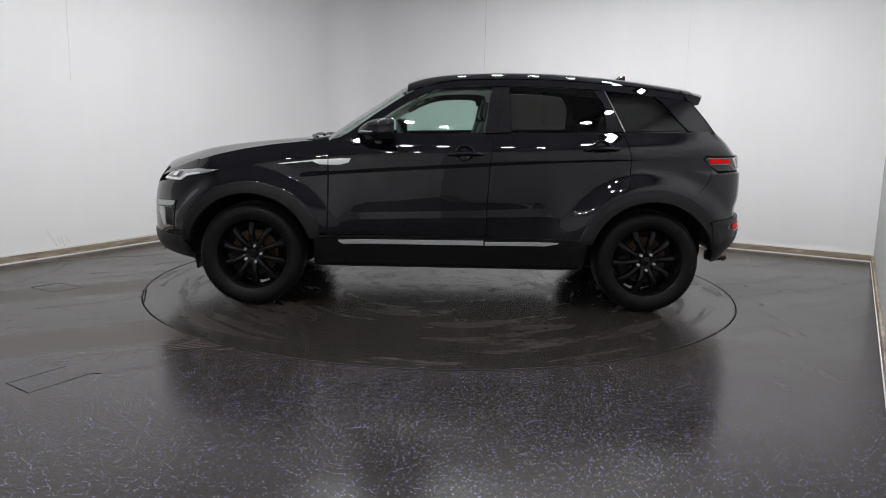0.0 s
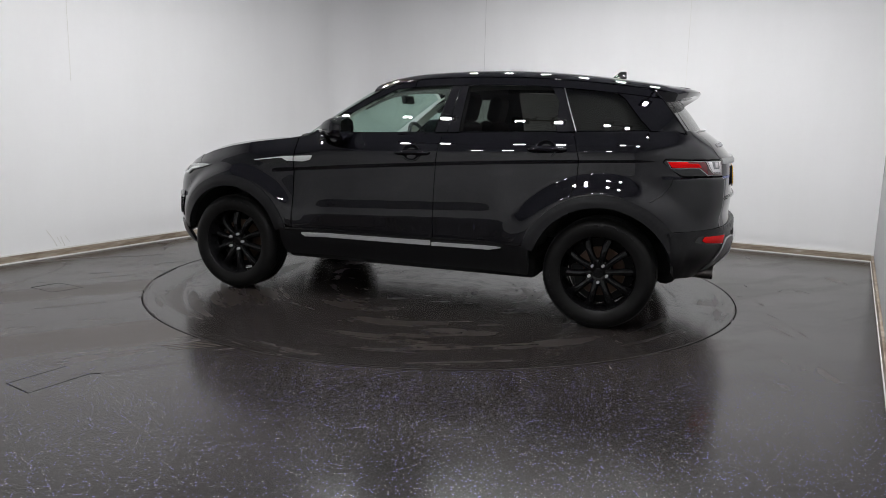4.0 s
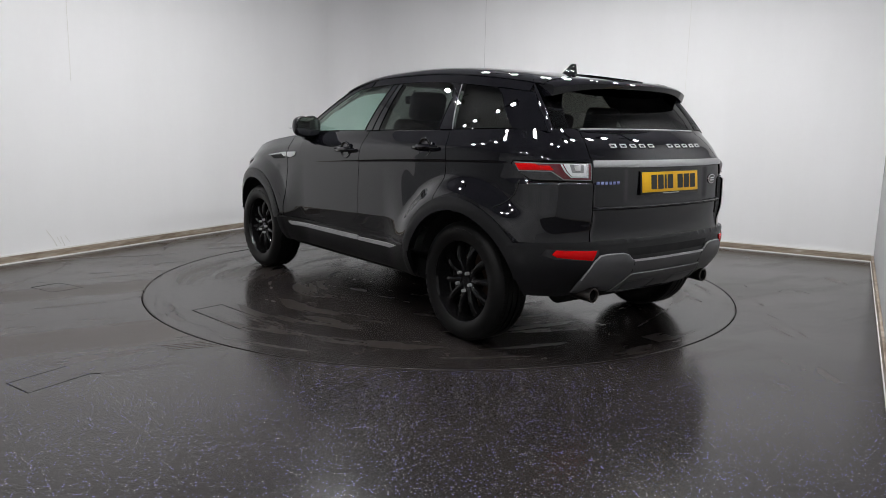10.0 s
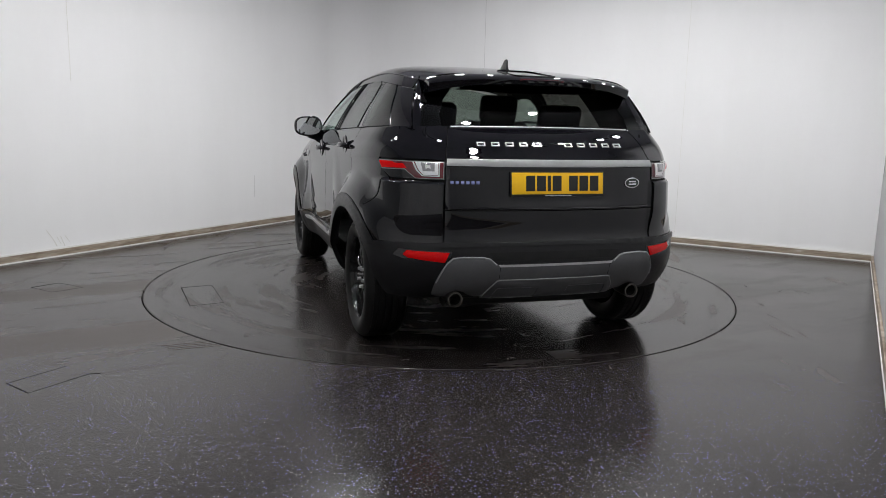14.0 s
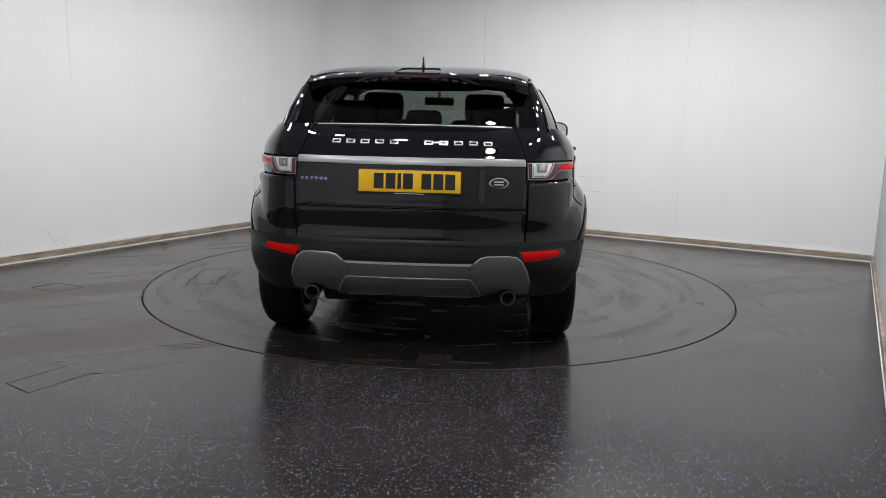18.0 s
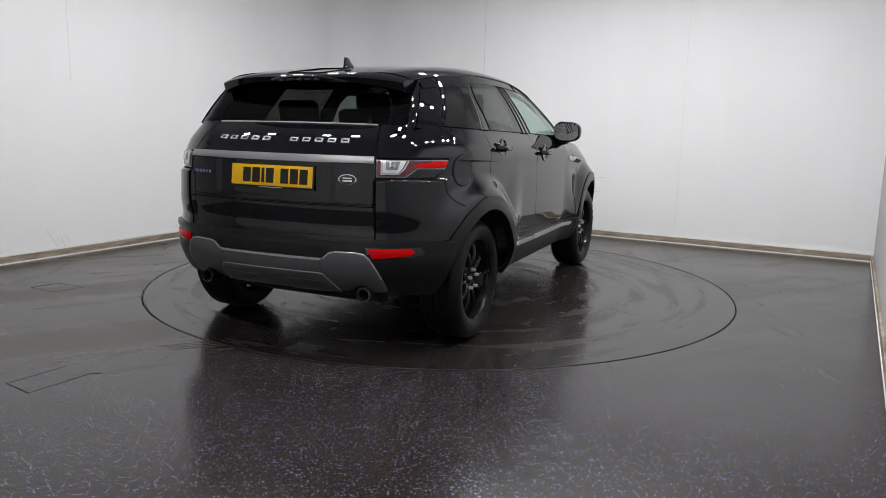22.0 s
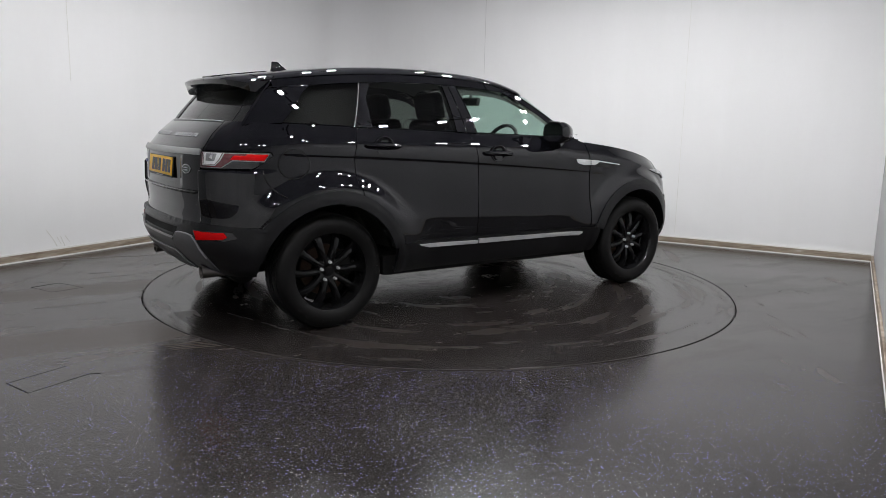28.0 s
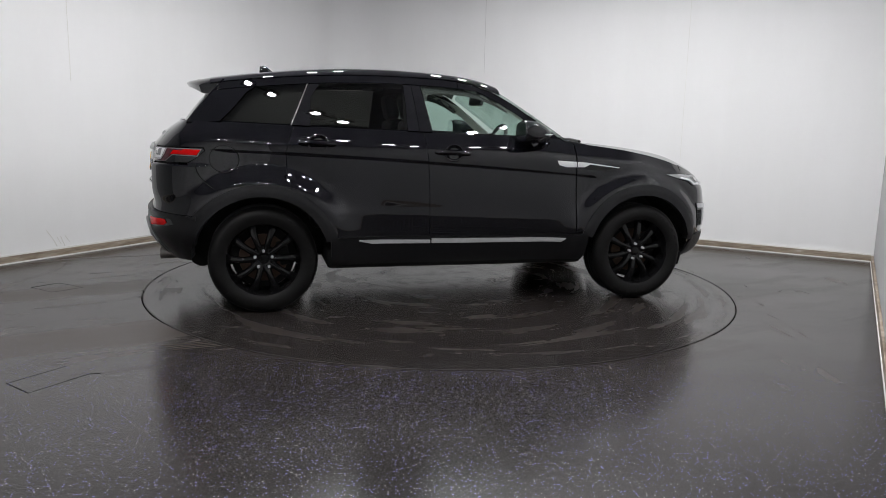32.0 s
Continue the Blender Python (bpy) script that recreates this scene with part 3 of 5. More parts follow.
wall_run("trim", [(RIGHT_FAR - 0.002, BACK - 0.02), (RIGHT - 0.002, NEAR + 0.03)], "thin white sealant line along the floor", 0.0, 0.012, -0.023, CAULK, cat="sealant")

# ceiling
bm = bmesh.new()
q = [room(LEFT - 0.2, NEAR - 0.2), room(RIGHT + 0.2, NEAR - 0.2), room(RIGHT + 0.2, BACK + 0.2), room(LEFT - 0.2, BACK + 0.2)]
lo, hi = [bm.verts.new((p.x, p.y, HIGH)) for p in q], [bm.verts.new((p.x, p.y, HIGH + 0.1)) for p in q]
bm.faces.new(lo[::-1]), bm.faces.new(hi)
for i in range(4):
    bm.faces.new((lo[i], lo[(i + 1) % 4], hi[(i + 1) % 4], hi[i]))
tagged(part("ceiling", bm, CEIL, None), "plain grey painted ceiling", "ceiling", kind="structure")

# floor with a round opening for the turntable
R_TABLE = 2.238


def floor_ring():
    bm = bmesh.new()
    seg = 160
    corners = [room(LEFT - 0.1, NEAR - 0.1), room(RIGHT + 0.1, NEAR - 0.1), room(RIGHT + 0.1, BACK + 0.1), room(LEFT - 0.1, BACK + 0.1)]
    outer = []
    for i in range(seg):
        a = 2 * math.pi * i / seg
        d = Vector((math.cos(a), math.sin(a), 0))
        b_, a_ = d.dot(RB), d.dot(RA)
        k = min((RIGHT + 0.1) / b_ if b_ > 1e-6 else 99, (LEFT - 0.1) / b_ if b_ < -1e-6 else 99,
                (BACK + 0.1) / a_ if a_ > 1e-6 else 99, (NEAR - 0.1) / a_ if a_ < -1e-6 else 99)
        outer.append((d, k))
    R = R_TABLE + 0.007
    rings = []
    for z, f in ((-0.05, 0.0), (-0.003, 0.0), (0.0, 0.003)):
        rings.append([bm.verts.new((d.x * (R + f), d.y * (R + f), z)) for d, k in outer])
    rings.append([bm.verts.new((d.x * k, d.y * k, 0)) for d, k in outer])
    for A, B in zip(rings, rings[1:]):
        for i in range(seg):
            j = (i + 1) % seg
            bm.faces.new((A[i], A[j], B[j], B[i]))
    for c in corners:
        # fill the room's corners beyond the last spokes
        i = max(range(seg), key=lambda n: outer[n][0].dot(c.normalized()))
        j = (i + 1) % seg if outer[(i + 1) % seg][0].dot(c.normalized()) > outer[i - 1][0].dot(c.normalized()) else i - 1
        bm.faces.new((rings[-1][i], bm.verts.new((c.x, c.y, 0)), rings[-1][j]))
    bmesh.ops.recalc_face_normals(bm, faces=bm.faces[:])
    for f in bm.faces:
        if abs(f.normal.z) > 0.9 and f.normal.z < 0:
            f.normal_flip()
    return part("floor", bm, FLOOR, None, sharp=30)


tagged(floor_ring(), "dark grey speckled vinyl floor, damp and stained", "floor", kind="structure")
bm = bmesh.new()
bmesh.ops.create_circle(bm, cap_ends=True, segments=96, radius=R_TABLE + 0.05, matrix=Matrix.Translation((0, 0, -0.05)))
tagged(part("pit_floor", bm, GAP, None), "dark pit under the turntable", "pit", kind="structure")

turntable = tagged(new("turntable"), "round turntable disc flush with the dark speckled floor", "turntable")
bm = add_lathe(bmesh.new(), [(0.0, 0.0), (1.1, 0.0), (R_TABLE - 0.004, 0.0), (R_TABLE - 0.001, -0.002), (R_TABLE, -0.005), (R_TABLE, -0.045)], Matrix(), 160)
bmesh.ops.remove_doubles(bm, verts=bm.verts[:], dist=1e-5)
bmesh.ops.recalc_face_normals(bm, faces=bm.faces[:])
part("disc", bm, DISC, turntable, sharp=30)

# twin-headed lights in a loop over the table, and two added towards the near wall
def ceiling_light(lb, la, along):
    root = tagged(new("ceiling_light"), "twin-headed square led floodlight hung under the ceiling, switched on", "ceiling light", "loop of ceiling lights")
    root.matrix_basis = Matrix.Translation(room(lb, la, 3.04)) @ pose(0, 0, 0, 0, 0, TURN + along)
    part("bar", box((0, 0, 0.05), (0.62, 0.04, 0.03), bevel=0.006), TRIM, root)
    for s in (-1, 1):
        bm = box((s * 0.21, 0, 0.0), (0.18, 0.20, 0.05), bevel=0.008)
        part("housing", bm, TRIM, root)
        part("diffuser", box((s * 0.21, 0, -0.027), (0.104, 0.080, 0.008)), LED, root)
        part("bracket", box((s * 0.10, 0, 0.165), (0.03, 0.012, 0.20)), TRIM, root)
    return root


# the last two, at -4.2, are unseen extras that brighten the near end
for lb, la, along in [(x, -1.9, 0) for x in (-1.57, -0.39, 0.79, 1.97)] + [(x, 1.20, 0) for x in (-0.35, 0.50, 1.35, 2.2)] + [(-1.40, -0.85, 90), (-1.40, 0.30, 90), (2.15, -0.85, 90), (2.15, 0.30, 90), (0.2, -4.2, 0), (1.7, -4.2, 0)]:
    ceiling_light(lb, la, along)

# ---- the car ----
car = tagged(new("car"), "black five-door compact suv with black alloy wheels on a turntable", "car")


def mirrored(fn):
    return [fn(False), fn(True)]


def arch(which, rad, a0, a1, n=20):
    hx, hz = HUBS[which]
    return arc(hx, hz, rad, a0, a1, n)


def xz(poly):
    """Flank polygon of (x, z) to (r, z)."""
    return [(r_of_x(p[0]), p[1]) for p in poly]


def shear(poly):
    """Flank polygon of (r, z) with heights taken from the crease line, so that the mesh rows run along it."""
    return [(r, z - float(swage_z(np.interp(r, TR, TX)))) for r, z in poly]


def unshear(r, s):
    return r, s + swage_z(np.interp(r, TR, TX))


def flank(name, poly, mat, mirror, label="", **kw):
    return panel(name, xz(poly), wrap, mat, car, mirror=mirror, label=label, flip=-1.0, **kw)


ARCH = 0.472
SILL_TOP = 0.498


def waist_top(x):
    return float(belt_z(x)) - 0.004


def side_panels(mir):
    # front wing
    top = [(x, float(FENDER_TOP(x))) for x in (0.815, 1.0, 1.2, 1.4, 1.6, 1.75)]
    poly = [(0.815, SILL_TOP + 0.005)] + [(0.815, 0.8)] + top + [(1.80, 0.86), (1.775, 0.62)] + arch("f", ARCH, 28, 158, 24)
    panel("front_wing", shear(xz(poly)), wrap, PAINT, car, mirror=mir, flip=-1.0, res=0.013, remap=unshear)
    # front door
    poly = [(0.81, SILL_TOP), (0.81, 0.8), (0.81, 1.13), (0.7, waist_top(0.7)), (0.3, waist_top(0.3)), (-0.285, waist_top(-0.285)), (-0.262, 1.0), (-0.25, 0.75), (-0.245, SILL_TOP)]
    fd = panel("front_door", shear(xz(poly)), wrap, PAINT, car, mirror=mir, flip=-1.0, res=0.011, remap=unshear)
    poly = [(-0.245, SILL_TOP), (-0.25, 0.75), (-0.262, 1.0), (-0.285, waist_top(-0.285)), (-0.7, waist_top(-0.7)), (-1.14, waist_top(-1.14)), (-1.165, 1.16), (-1.195, 1.05), (-1.19, 0.93),
            (-1.165, 0.830)] + arch("r", ARCH, 68, 19, 14)
    rd = panel("rear_door", shear(xz(poly)), wrap, PAINT, car, mirror=mir, flip=-1.0, res=0.011, remap=unshear)
    # rear quarter up to the tail lamp and the bumper
    poly = [(-1.165, 0.830), (-1.19, 0.93), (-1.195, 1.05), (-1.165, 1.16), (-1.14, waist_top(-1.14)), (-1.4, waist_top(-1.4)), (-1.62, waist_top(-1.62)), (-1.76, 1.236)]
    q = xz(poly)
    ry = r_of_y(0.595)
    q += [(ry, 1.240), (ry, 1.068), (r_of_x(-1.70), 1.068), (r_of_x(-1.69), 1.05), (r_of_x(-1.75), 1.00), (r_of_x(-1.80), 0.965), (ry, 0.965), (ry, 0.652)]
    q += xz(arch("r", ARCH, 145.5, 68, 16))
    panel("rear_wing", shear(q), wrap, PAINT, car, mirror=mir, flip=-1.0, res=0.013, remap=unshear)
    # joint between wing and bumper corner, from the tail lamp to the arch
    seam = [(-1.745, 0.962), (-1.738, 0.925), (-1.722, 0.890), (-1.695, 0.858), (-1.660, 0.832), (-1.622, 0.812)]
    flank("bumper_seam", [(x - 0.0022, z - 0.001) for x, z in seam] + [(x + 0.0022, z + 0.001) for x, z in seam[::-1]], GAP, mir, gap=0.0, lift=0.0030, depth=0.004, res=0.012)
    # sill of black plastic with a bright strip in two lengths
    poly = [(0.89, 0.30), (0.90, 0.36)] + [(0.905, 0.495)] + [(0.81, 0.495), (-0.245, 0.495), (-0.92, 0.50), (-0.915, 0.36), (-0.905, 0.30)]
    flank("sill", poly, TRIM, mir, "black plastic sill", depth=0.03)
    flank("sill_cap", [(0.87, 0.488), (0.87, 0.500), (-0.88, 0.512), (-0.88, 0.500)], GLOSS_BLACK, mir, gap=0.0, lift=0.010, depth=0.012, res=0.05)
    for a, b, c0, c1 in ((0.745, -0.232, 0.03, 0.0), (-0.240, -0.735, 0.0, 0.09)):
        z0, z1 = 0.440, 0.470
        poly = [(a - c0, z0 + (0.005 if c0 == 0 else 0.0)), (a, z0 + 0.022), (a, z1), (b, z1 + 0.010), (b, z1 + 0.006 - (0 if c1 == 0 else 0.004)), (b + c1, z0 + 0.006 + 0.004 * (c1 > 0))]
        flank("side_strip", poly, SATIN, mir, "brushed silver side strip", gap=0.001, lift=0.016, depth=0.016, crown=0.003, res=0.025)
    # wheel arch lips
    for w, a0, a1 in (("f", 10, 163), ("r", 17, 168)):
        outer, inner = arch(w, ARCH + 0.022, a0, a1, 36), arch(w, 0.418, a1, a0, 36)
        flank("arch_moulding", outer + inner, TRIM, mir, "satin black wheel arch moulding", gap=0.0, lift=0.007, depth=0.05, res=0.02)
    # vent blade behind the wheel
    poly = [(1.145, 0.965), (0.89, 0.997), (0.660, 1.010), (0.676, 0.980), (0.735, 0.965), (0.868, 0.965), (0.915, 0.984), (1.140, 0.959)]
    flank("vent_blade", poly, SATIN, mir, "brushed silver vent blade", gap=0.0, lift=0.006, depth=0.01, crown=0.003, res=0.02)
    flank("vent_slot", [(0.900, 0.978), (1.120, 0.958), (1.035, 0.938), (0.865, 0.952), (0.868, 0.962)], GAP, mir, gap=0.0, lift=0.004, depth=0.005, res=0.02)
    flank("vent_split", [(0.8075, 0.955), (0.8135, 0.955), (0.8135, 1.005), (0.8075, 1.005)], GAP, mir, gap=0.0, lift=0.0115, depth=0.004, res=0.02)
    return fd, rd


DOORS = mirrored(side_panels)

# dark inner shell behind the gaps
for m in (False, True):
    top = [(x, waist_top(x) - 0.01) for x in (0.7, 0.3, -0.3, -0.9, -1.4, -1.7)]
    poly = [(-1.82, 0.45)] + [(-1.80, 1.1)] + top[::-1] + [(0.9, 1.10), (1.2, 1.07), (1.6, 1.0), (1.85, 0.85), (1.9, 0.45)] + arch("f", 0.455, 15, 165, 16) + [(0.9, 0.28), (-0.9, 0.28)] + arch("r", 0.455, 15, 165, 16)
    panel("inner_panel", xz(poly), wrap, SHADOW_BLACK, car, mirror=m, flip=-1.0, gap=0, lift=-0.02, depth=0.01, res=0.06)

# rear: tailgate, bumper, lamps


def rear(name, poly, mat, label="", **kw):
    """Rear panel: polygon of (y, z)."""
    return panel(name, [(r_of_y(p[0]), p[1]) for p in poly], wrap, mat, car, label=label, flip=-1.0, **kw)


tg = rear("tailgate", [(-0.5915, 0.820), (0.5915, 0.820), (0.5915, 1.235), (0.3, 1.240), (0, 1.242), (-0.3, 1.240), (-0.5915, 1.235)], PAINT, res=0.014)
rear("tailgate_lower", [(-0.5915, 0.648), (0.5915, 0.648), (0.5915, 0.818), (-0.5915, 0.818)], PAINT)
LIP = [(0.565 - 0.0565 * i, 0.829) for i in range(21)]
rear("tailgate_lip", [(-0.575, 0.822), (0.575, 0.822), (0.575, 0.836), (-0.575, 0.836)], GLOSS_BLACK, lift=0.008, gap=0, depth=0.01)
rear("bright_bar", [(-0.586, 1.040), (0.586, 1.040), (0.586, 1.072), (-0.586, 1.072)], BAR, "brushed silver tailgate bar", gap=0, lift=0.012, depth=0.012, crown=0.004, res=0.02)
rear("inner_panel", [(-0.66, 0.45), (0.66, 0.45), (0.66, 1.2), (-0.66, 1.2)], SHADOW_BLACK, gap=0, lift=-0.02, depth=0.01, res=0.06)
# bumper skin, black, round the whole tail
bx = r_of_x(-1.725)
bump = [(bx, 0.636), (r_of_x(-1.79), 0.640), (r_of_y(0.6), 0.650), (0, 0.654), (-r_of_y(0.6), 0.650), (-r_of_x(-1.79), 0.640), (-bx, 0.636)]
low = [(-r_of_x(-1.757), 0.45), (-r_of_x(-1.785), 0.355), (-r_of_y(0.72), 0.345), (-r_of_y(0.4), 0.36), (r_of_y(0.4), 0.36), (r_of_y(0.72), 0.345), (r_of_x(-1.785), 0.355), (r_of_x(-1.757), 0.45)]
rear_bumper = panel("rear_bumper", bump + low, wrap, TRIM, car, flip=-1.0, lift=0.012, depth=0.05, label="satin black plastic rear bumper")
panel("bumper_step", [(r, z + 0.001) for r, z in bump] + [(r, z - 0.021) for r, z in bump[::-1]], wrap, TRIM, car, flip=-1.0, gap=0, lift=0.020, depth=0.022, crown=0.004, res=0.02)
rear("bumper_grid", [(-0.345, 0.566), (0.345, 0.566), (0.37, 0.606), (-0.37, 0.606)], SHADOW_BLACK, gap=0, lift=0.014, depth=0.01)
half = [(0.565, 0.374), (0.620, 0.368), (0.662, 0.376), (0.648, 0.412), (0.636, 0.440), (0.618, 0.480), (0.596, 0.520), (0.572, 0.560), (0.545, 0.582), (0.500, 0.588), (0.400, 0.587), (0.366, 0.579), (0.328, 0.548)]
low = [(0.42, 0.365), (0.465, 0.382), (0.485, 0.398), (0.525, 0.408), (0.555, 0.392)]
skid = rear("skid_plate", [(-a, z) for a, z in low[::-1]] + low + half + [(-a, z) for a, z in half[::-1]], SKID, "dark grey rear skid plate", gap=0, lift=0.018, depth=0.05, crown=0.005, res=0.012)
o = rear("skid_panel", rounded([(-0.395, 0.366), (0.395, 0.366), (0.322, 0.477), (-0.322, 0.477)], 0.012), SKID, gap=0, lift=0.030, depth=0.02, crown=0.005, res=0.012)
o.parent = skid
o = rear("skid_edge", [(-0.315, 0.538), (0.315, 0.538), (0.324, 0.549), (-0.324, 0.549)], SATIN, gap=0, lift=0.0275, depth=0.012)
o.parent = skid


def rear_rod(name, pts, rad, mat, lift, parent, label=""):
    """A thin moulded edge that follows points (y, z) over the tail."""
    r, z = np.array([r_of_y(p[0]) for p in pts]), np.array([p[1] for p in pts])
    p = wrap(r, z) + normals_of(wrap, r, z, -1.0) * lift
    return part(name, add_tube(bmesh.new(), [tuple(v) for v in p], rad, 6), mat, parent, label)


rear_rod("lip_edge", LIP, 0.0048, GLOSS_BLACK, 0.0125, car)
for s in (-1, 1):
    rear_rod("skid_rim", [(s * a, z) for a, z in ((0.625, 0.455), (0.600, 0.505), (0.572, 0.553), (0.545, 0.577), (0.500, 0.583), (0.400, 0.582), (0.366, 0.574), (0.332, 0.547))], 0.0045, SKID_RIM, 0.022, skid)
    rear_rod("skid_rim", [(s * 0.09, 0.3745), (s * 0.20, 0.374), (s * 0.335, 0.374)], 0.0022, SKID_RIM, 0.036, skid)
    rear_rod("skid_rim", [(s * a, z) for a, z in ((0.385, 0.385), (0.355, 0.435), (0.322, 0.474), (0.300, 0.478))], 0.0030, SKID_RIM, 0.034, skid)
    rear_rod("skid_joint", [(s * 0.312, 0.535), (s * 0.312, 0.482)], 0.0020, GAP, 0.0235, skid)
rear_rod("skid_rim", [(0.300 - 0.06 * i, 0.478) for i in range(11)], 0.0030, SKID_RIM, 0.034, skid)
for s in (-1, 1):
    o = rear("skid_recess", rounded([(s * 0.085, 0.375), (s * 0.340, 0.375), (s * 0.315, 0.437), (s * 0.085, 0.437)], 0.012), SKID, gap=0, lift=0.0375, depth=0.012, crown=-0.007, res=0.01)
    o.parent = skid


def lamp_bit(name, poly, mat, m, root, lift, crown=0.0015, res=0.012):
    o = panel(name, [(r_of_y(a) if k == "y" else r_of_x(a), z) for k, a, z in poly], wrap, mat, car, mirror=m, flip=-1.0, gap=0, lift=lift, depth=0.006, crown=crown, res=res)
    o.parent = root
    return o


def tail_lamp(m):
    y, x = "y", "x"
    root = panel("tail_light", [(r_of_y(0.592), 0.970), (r_of_x(-1.80), 0.970), (r_of_x(-1.745), 1.002), (r_of_x(-1.692), 1.046), (r_of_x(-1.70), 1.064), (r_of_y(0.592), 1.064)], wrap, GLOSS_BLACK, car, mirror=m,
                 flip=-1.0, gap=0.002, lift=0.003, depth=0.02, label="red and clear tail lamp cluster", res=0.015)
    # bright outline, dark red body, red bar, clear block and reversing lens
    lamp_bit("chrome_outline", [(y, 0.598, 0.974), (y, 0.722, 0.974), (y, 0.768, 1.016), (x, -1.735, 1.012), (x, -1.708, 1.060), (y, 0.598, 1.060)], LAMP_GREY, m, root, 0.0045, 0.0)
    lamp_bit("dark_red_lens", [(y, 0.601, 0.978), (y, 0.721, 0.978), (y, 0.766, 1.021), (x, -1.737, 1.017), (x, -1.711, 1.056), (y, 0.601, 1.056)], DARK_RED, m, root, 0.0065)
    lamp_bit("red_bar", [(y, 0.757, 1.024), (x, -1.740, 1.020), (x, -1.714, 1.054), (x, -1.82, 1.054), (x, -1.83, 1.046), (y, 0.772, 1.046)], RED_LENS, m, root, 0.0095)
    lamp_bit("light_guide", [(y, 0.617, 0.987), (y, 0.694, 0.987), (y, 0.720, 1.016), (y, 0.738, 1.058), (y, 0.731, 1.058), (y, 0.713, 1.018), (y, 0.691, 0.992), (y, 0.623, 0.992), (y, 0.623, 1.058), (y, 0.617, 1.058)], BADGE, m, root, 0.0105, 0.0, 0.008)
    lamp_bit("clear_lens", [(y, 0.625, 0.994), (y, 0.690, 0.994), (y, 0.710, 1.020), (y, 0.726, 1.056), (y, 0.625, 1.056)], CLEAR_LENS, m, root, 0.0095)
    lamp_bit("reversing_surround", [(y, 0.640, 1.012), (y, 0.690, 1.012), (y, 0.702, 1.053), (y, 0.640, 1.053)], LAMP_GREY, m, root, 0.0115, 0.002, 0.008)
    lamp_bit("reversing_lens", [(y, 0.655, 1.022), (y, 0.678, 1.022), (y, 0.684, 1.050), (y, 0.655, 1.050)], CHROME, m, root, 0.0140, 0.003, 0.006)
    # reflector in the bumper
    q = [(r_of_y(0.583), 0.556), (r_of_y(0.735), 0.571), (r_of_y(0.752), 0.585), (r_of_y(0.740), 0.608), (r_of_y(0.562), 0.605)]
    panel("reflector_trim", [(r_of_y(0.565), 0.552), (r_of_y(0.740), 0.562), (r_of_y(0.785), 0.580), (r_of_y(0.770), 0.612), (r_of_y(0.55), 0.610)], wrap, GLOSS_BLACK, car, mirror=m, flip=-1.0, gap=0, lift=0.0145, depth=0.01, res=0.02)
    panel("reflector", q, wrap, RED_LENS, car, mirror=m, flip=-1.0, gap=0, lift=0.018, depth=0.01, crown=0.003, label="red bumper reflector", res=0.015)


mirrored(tail_lamp)

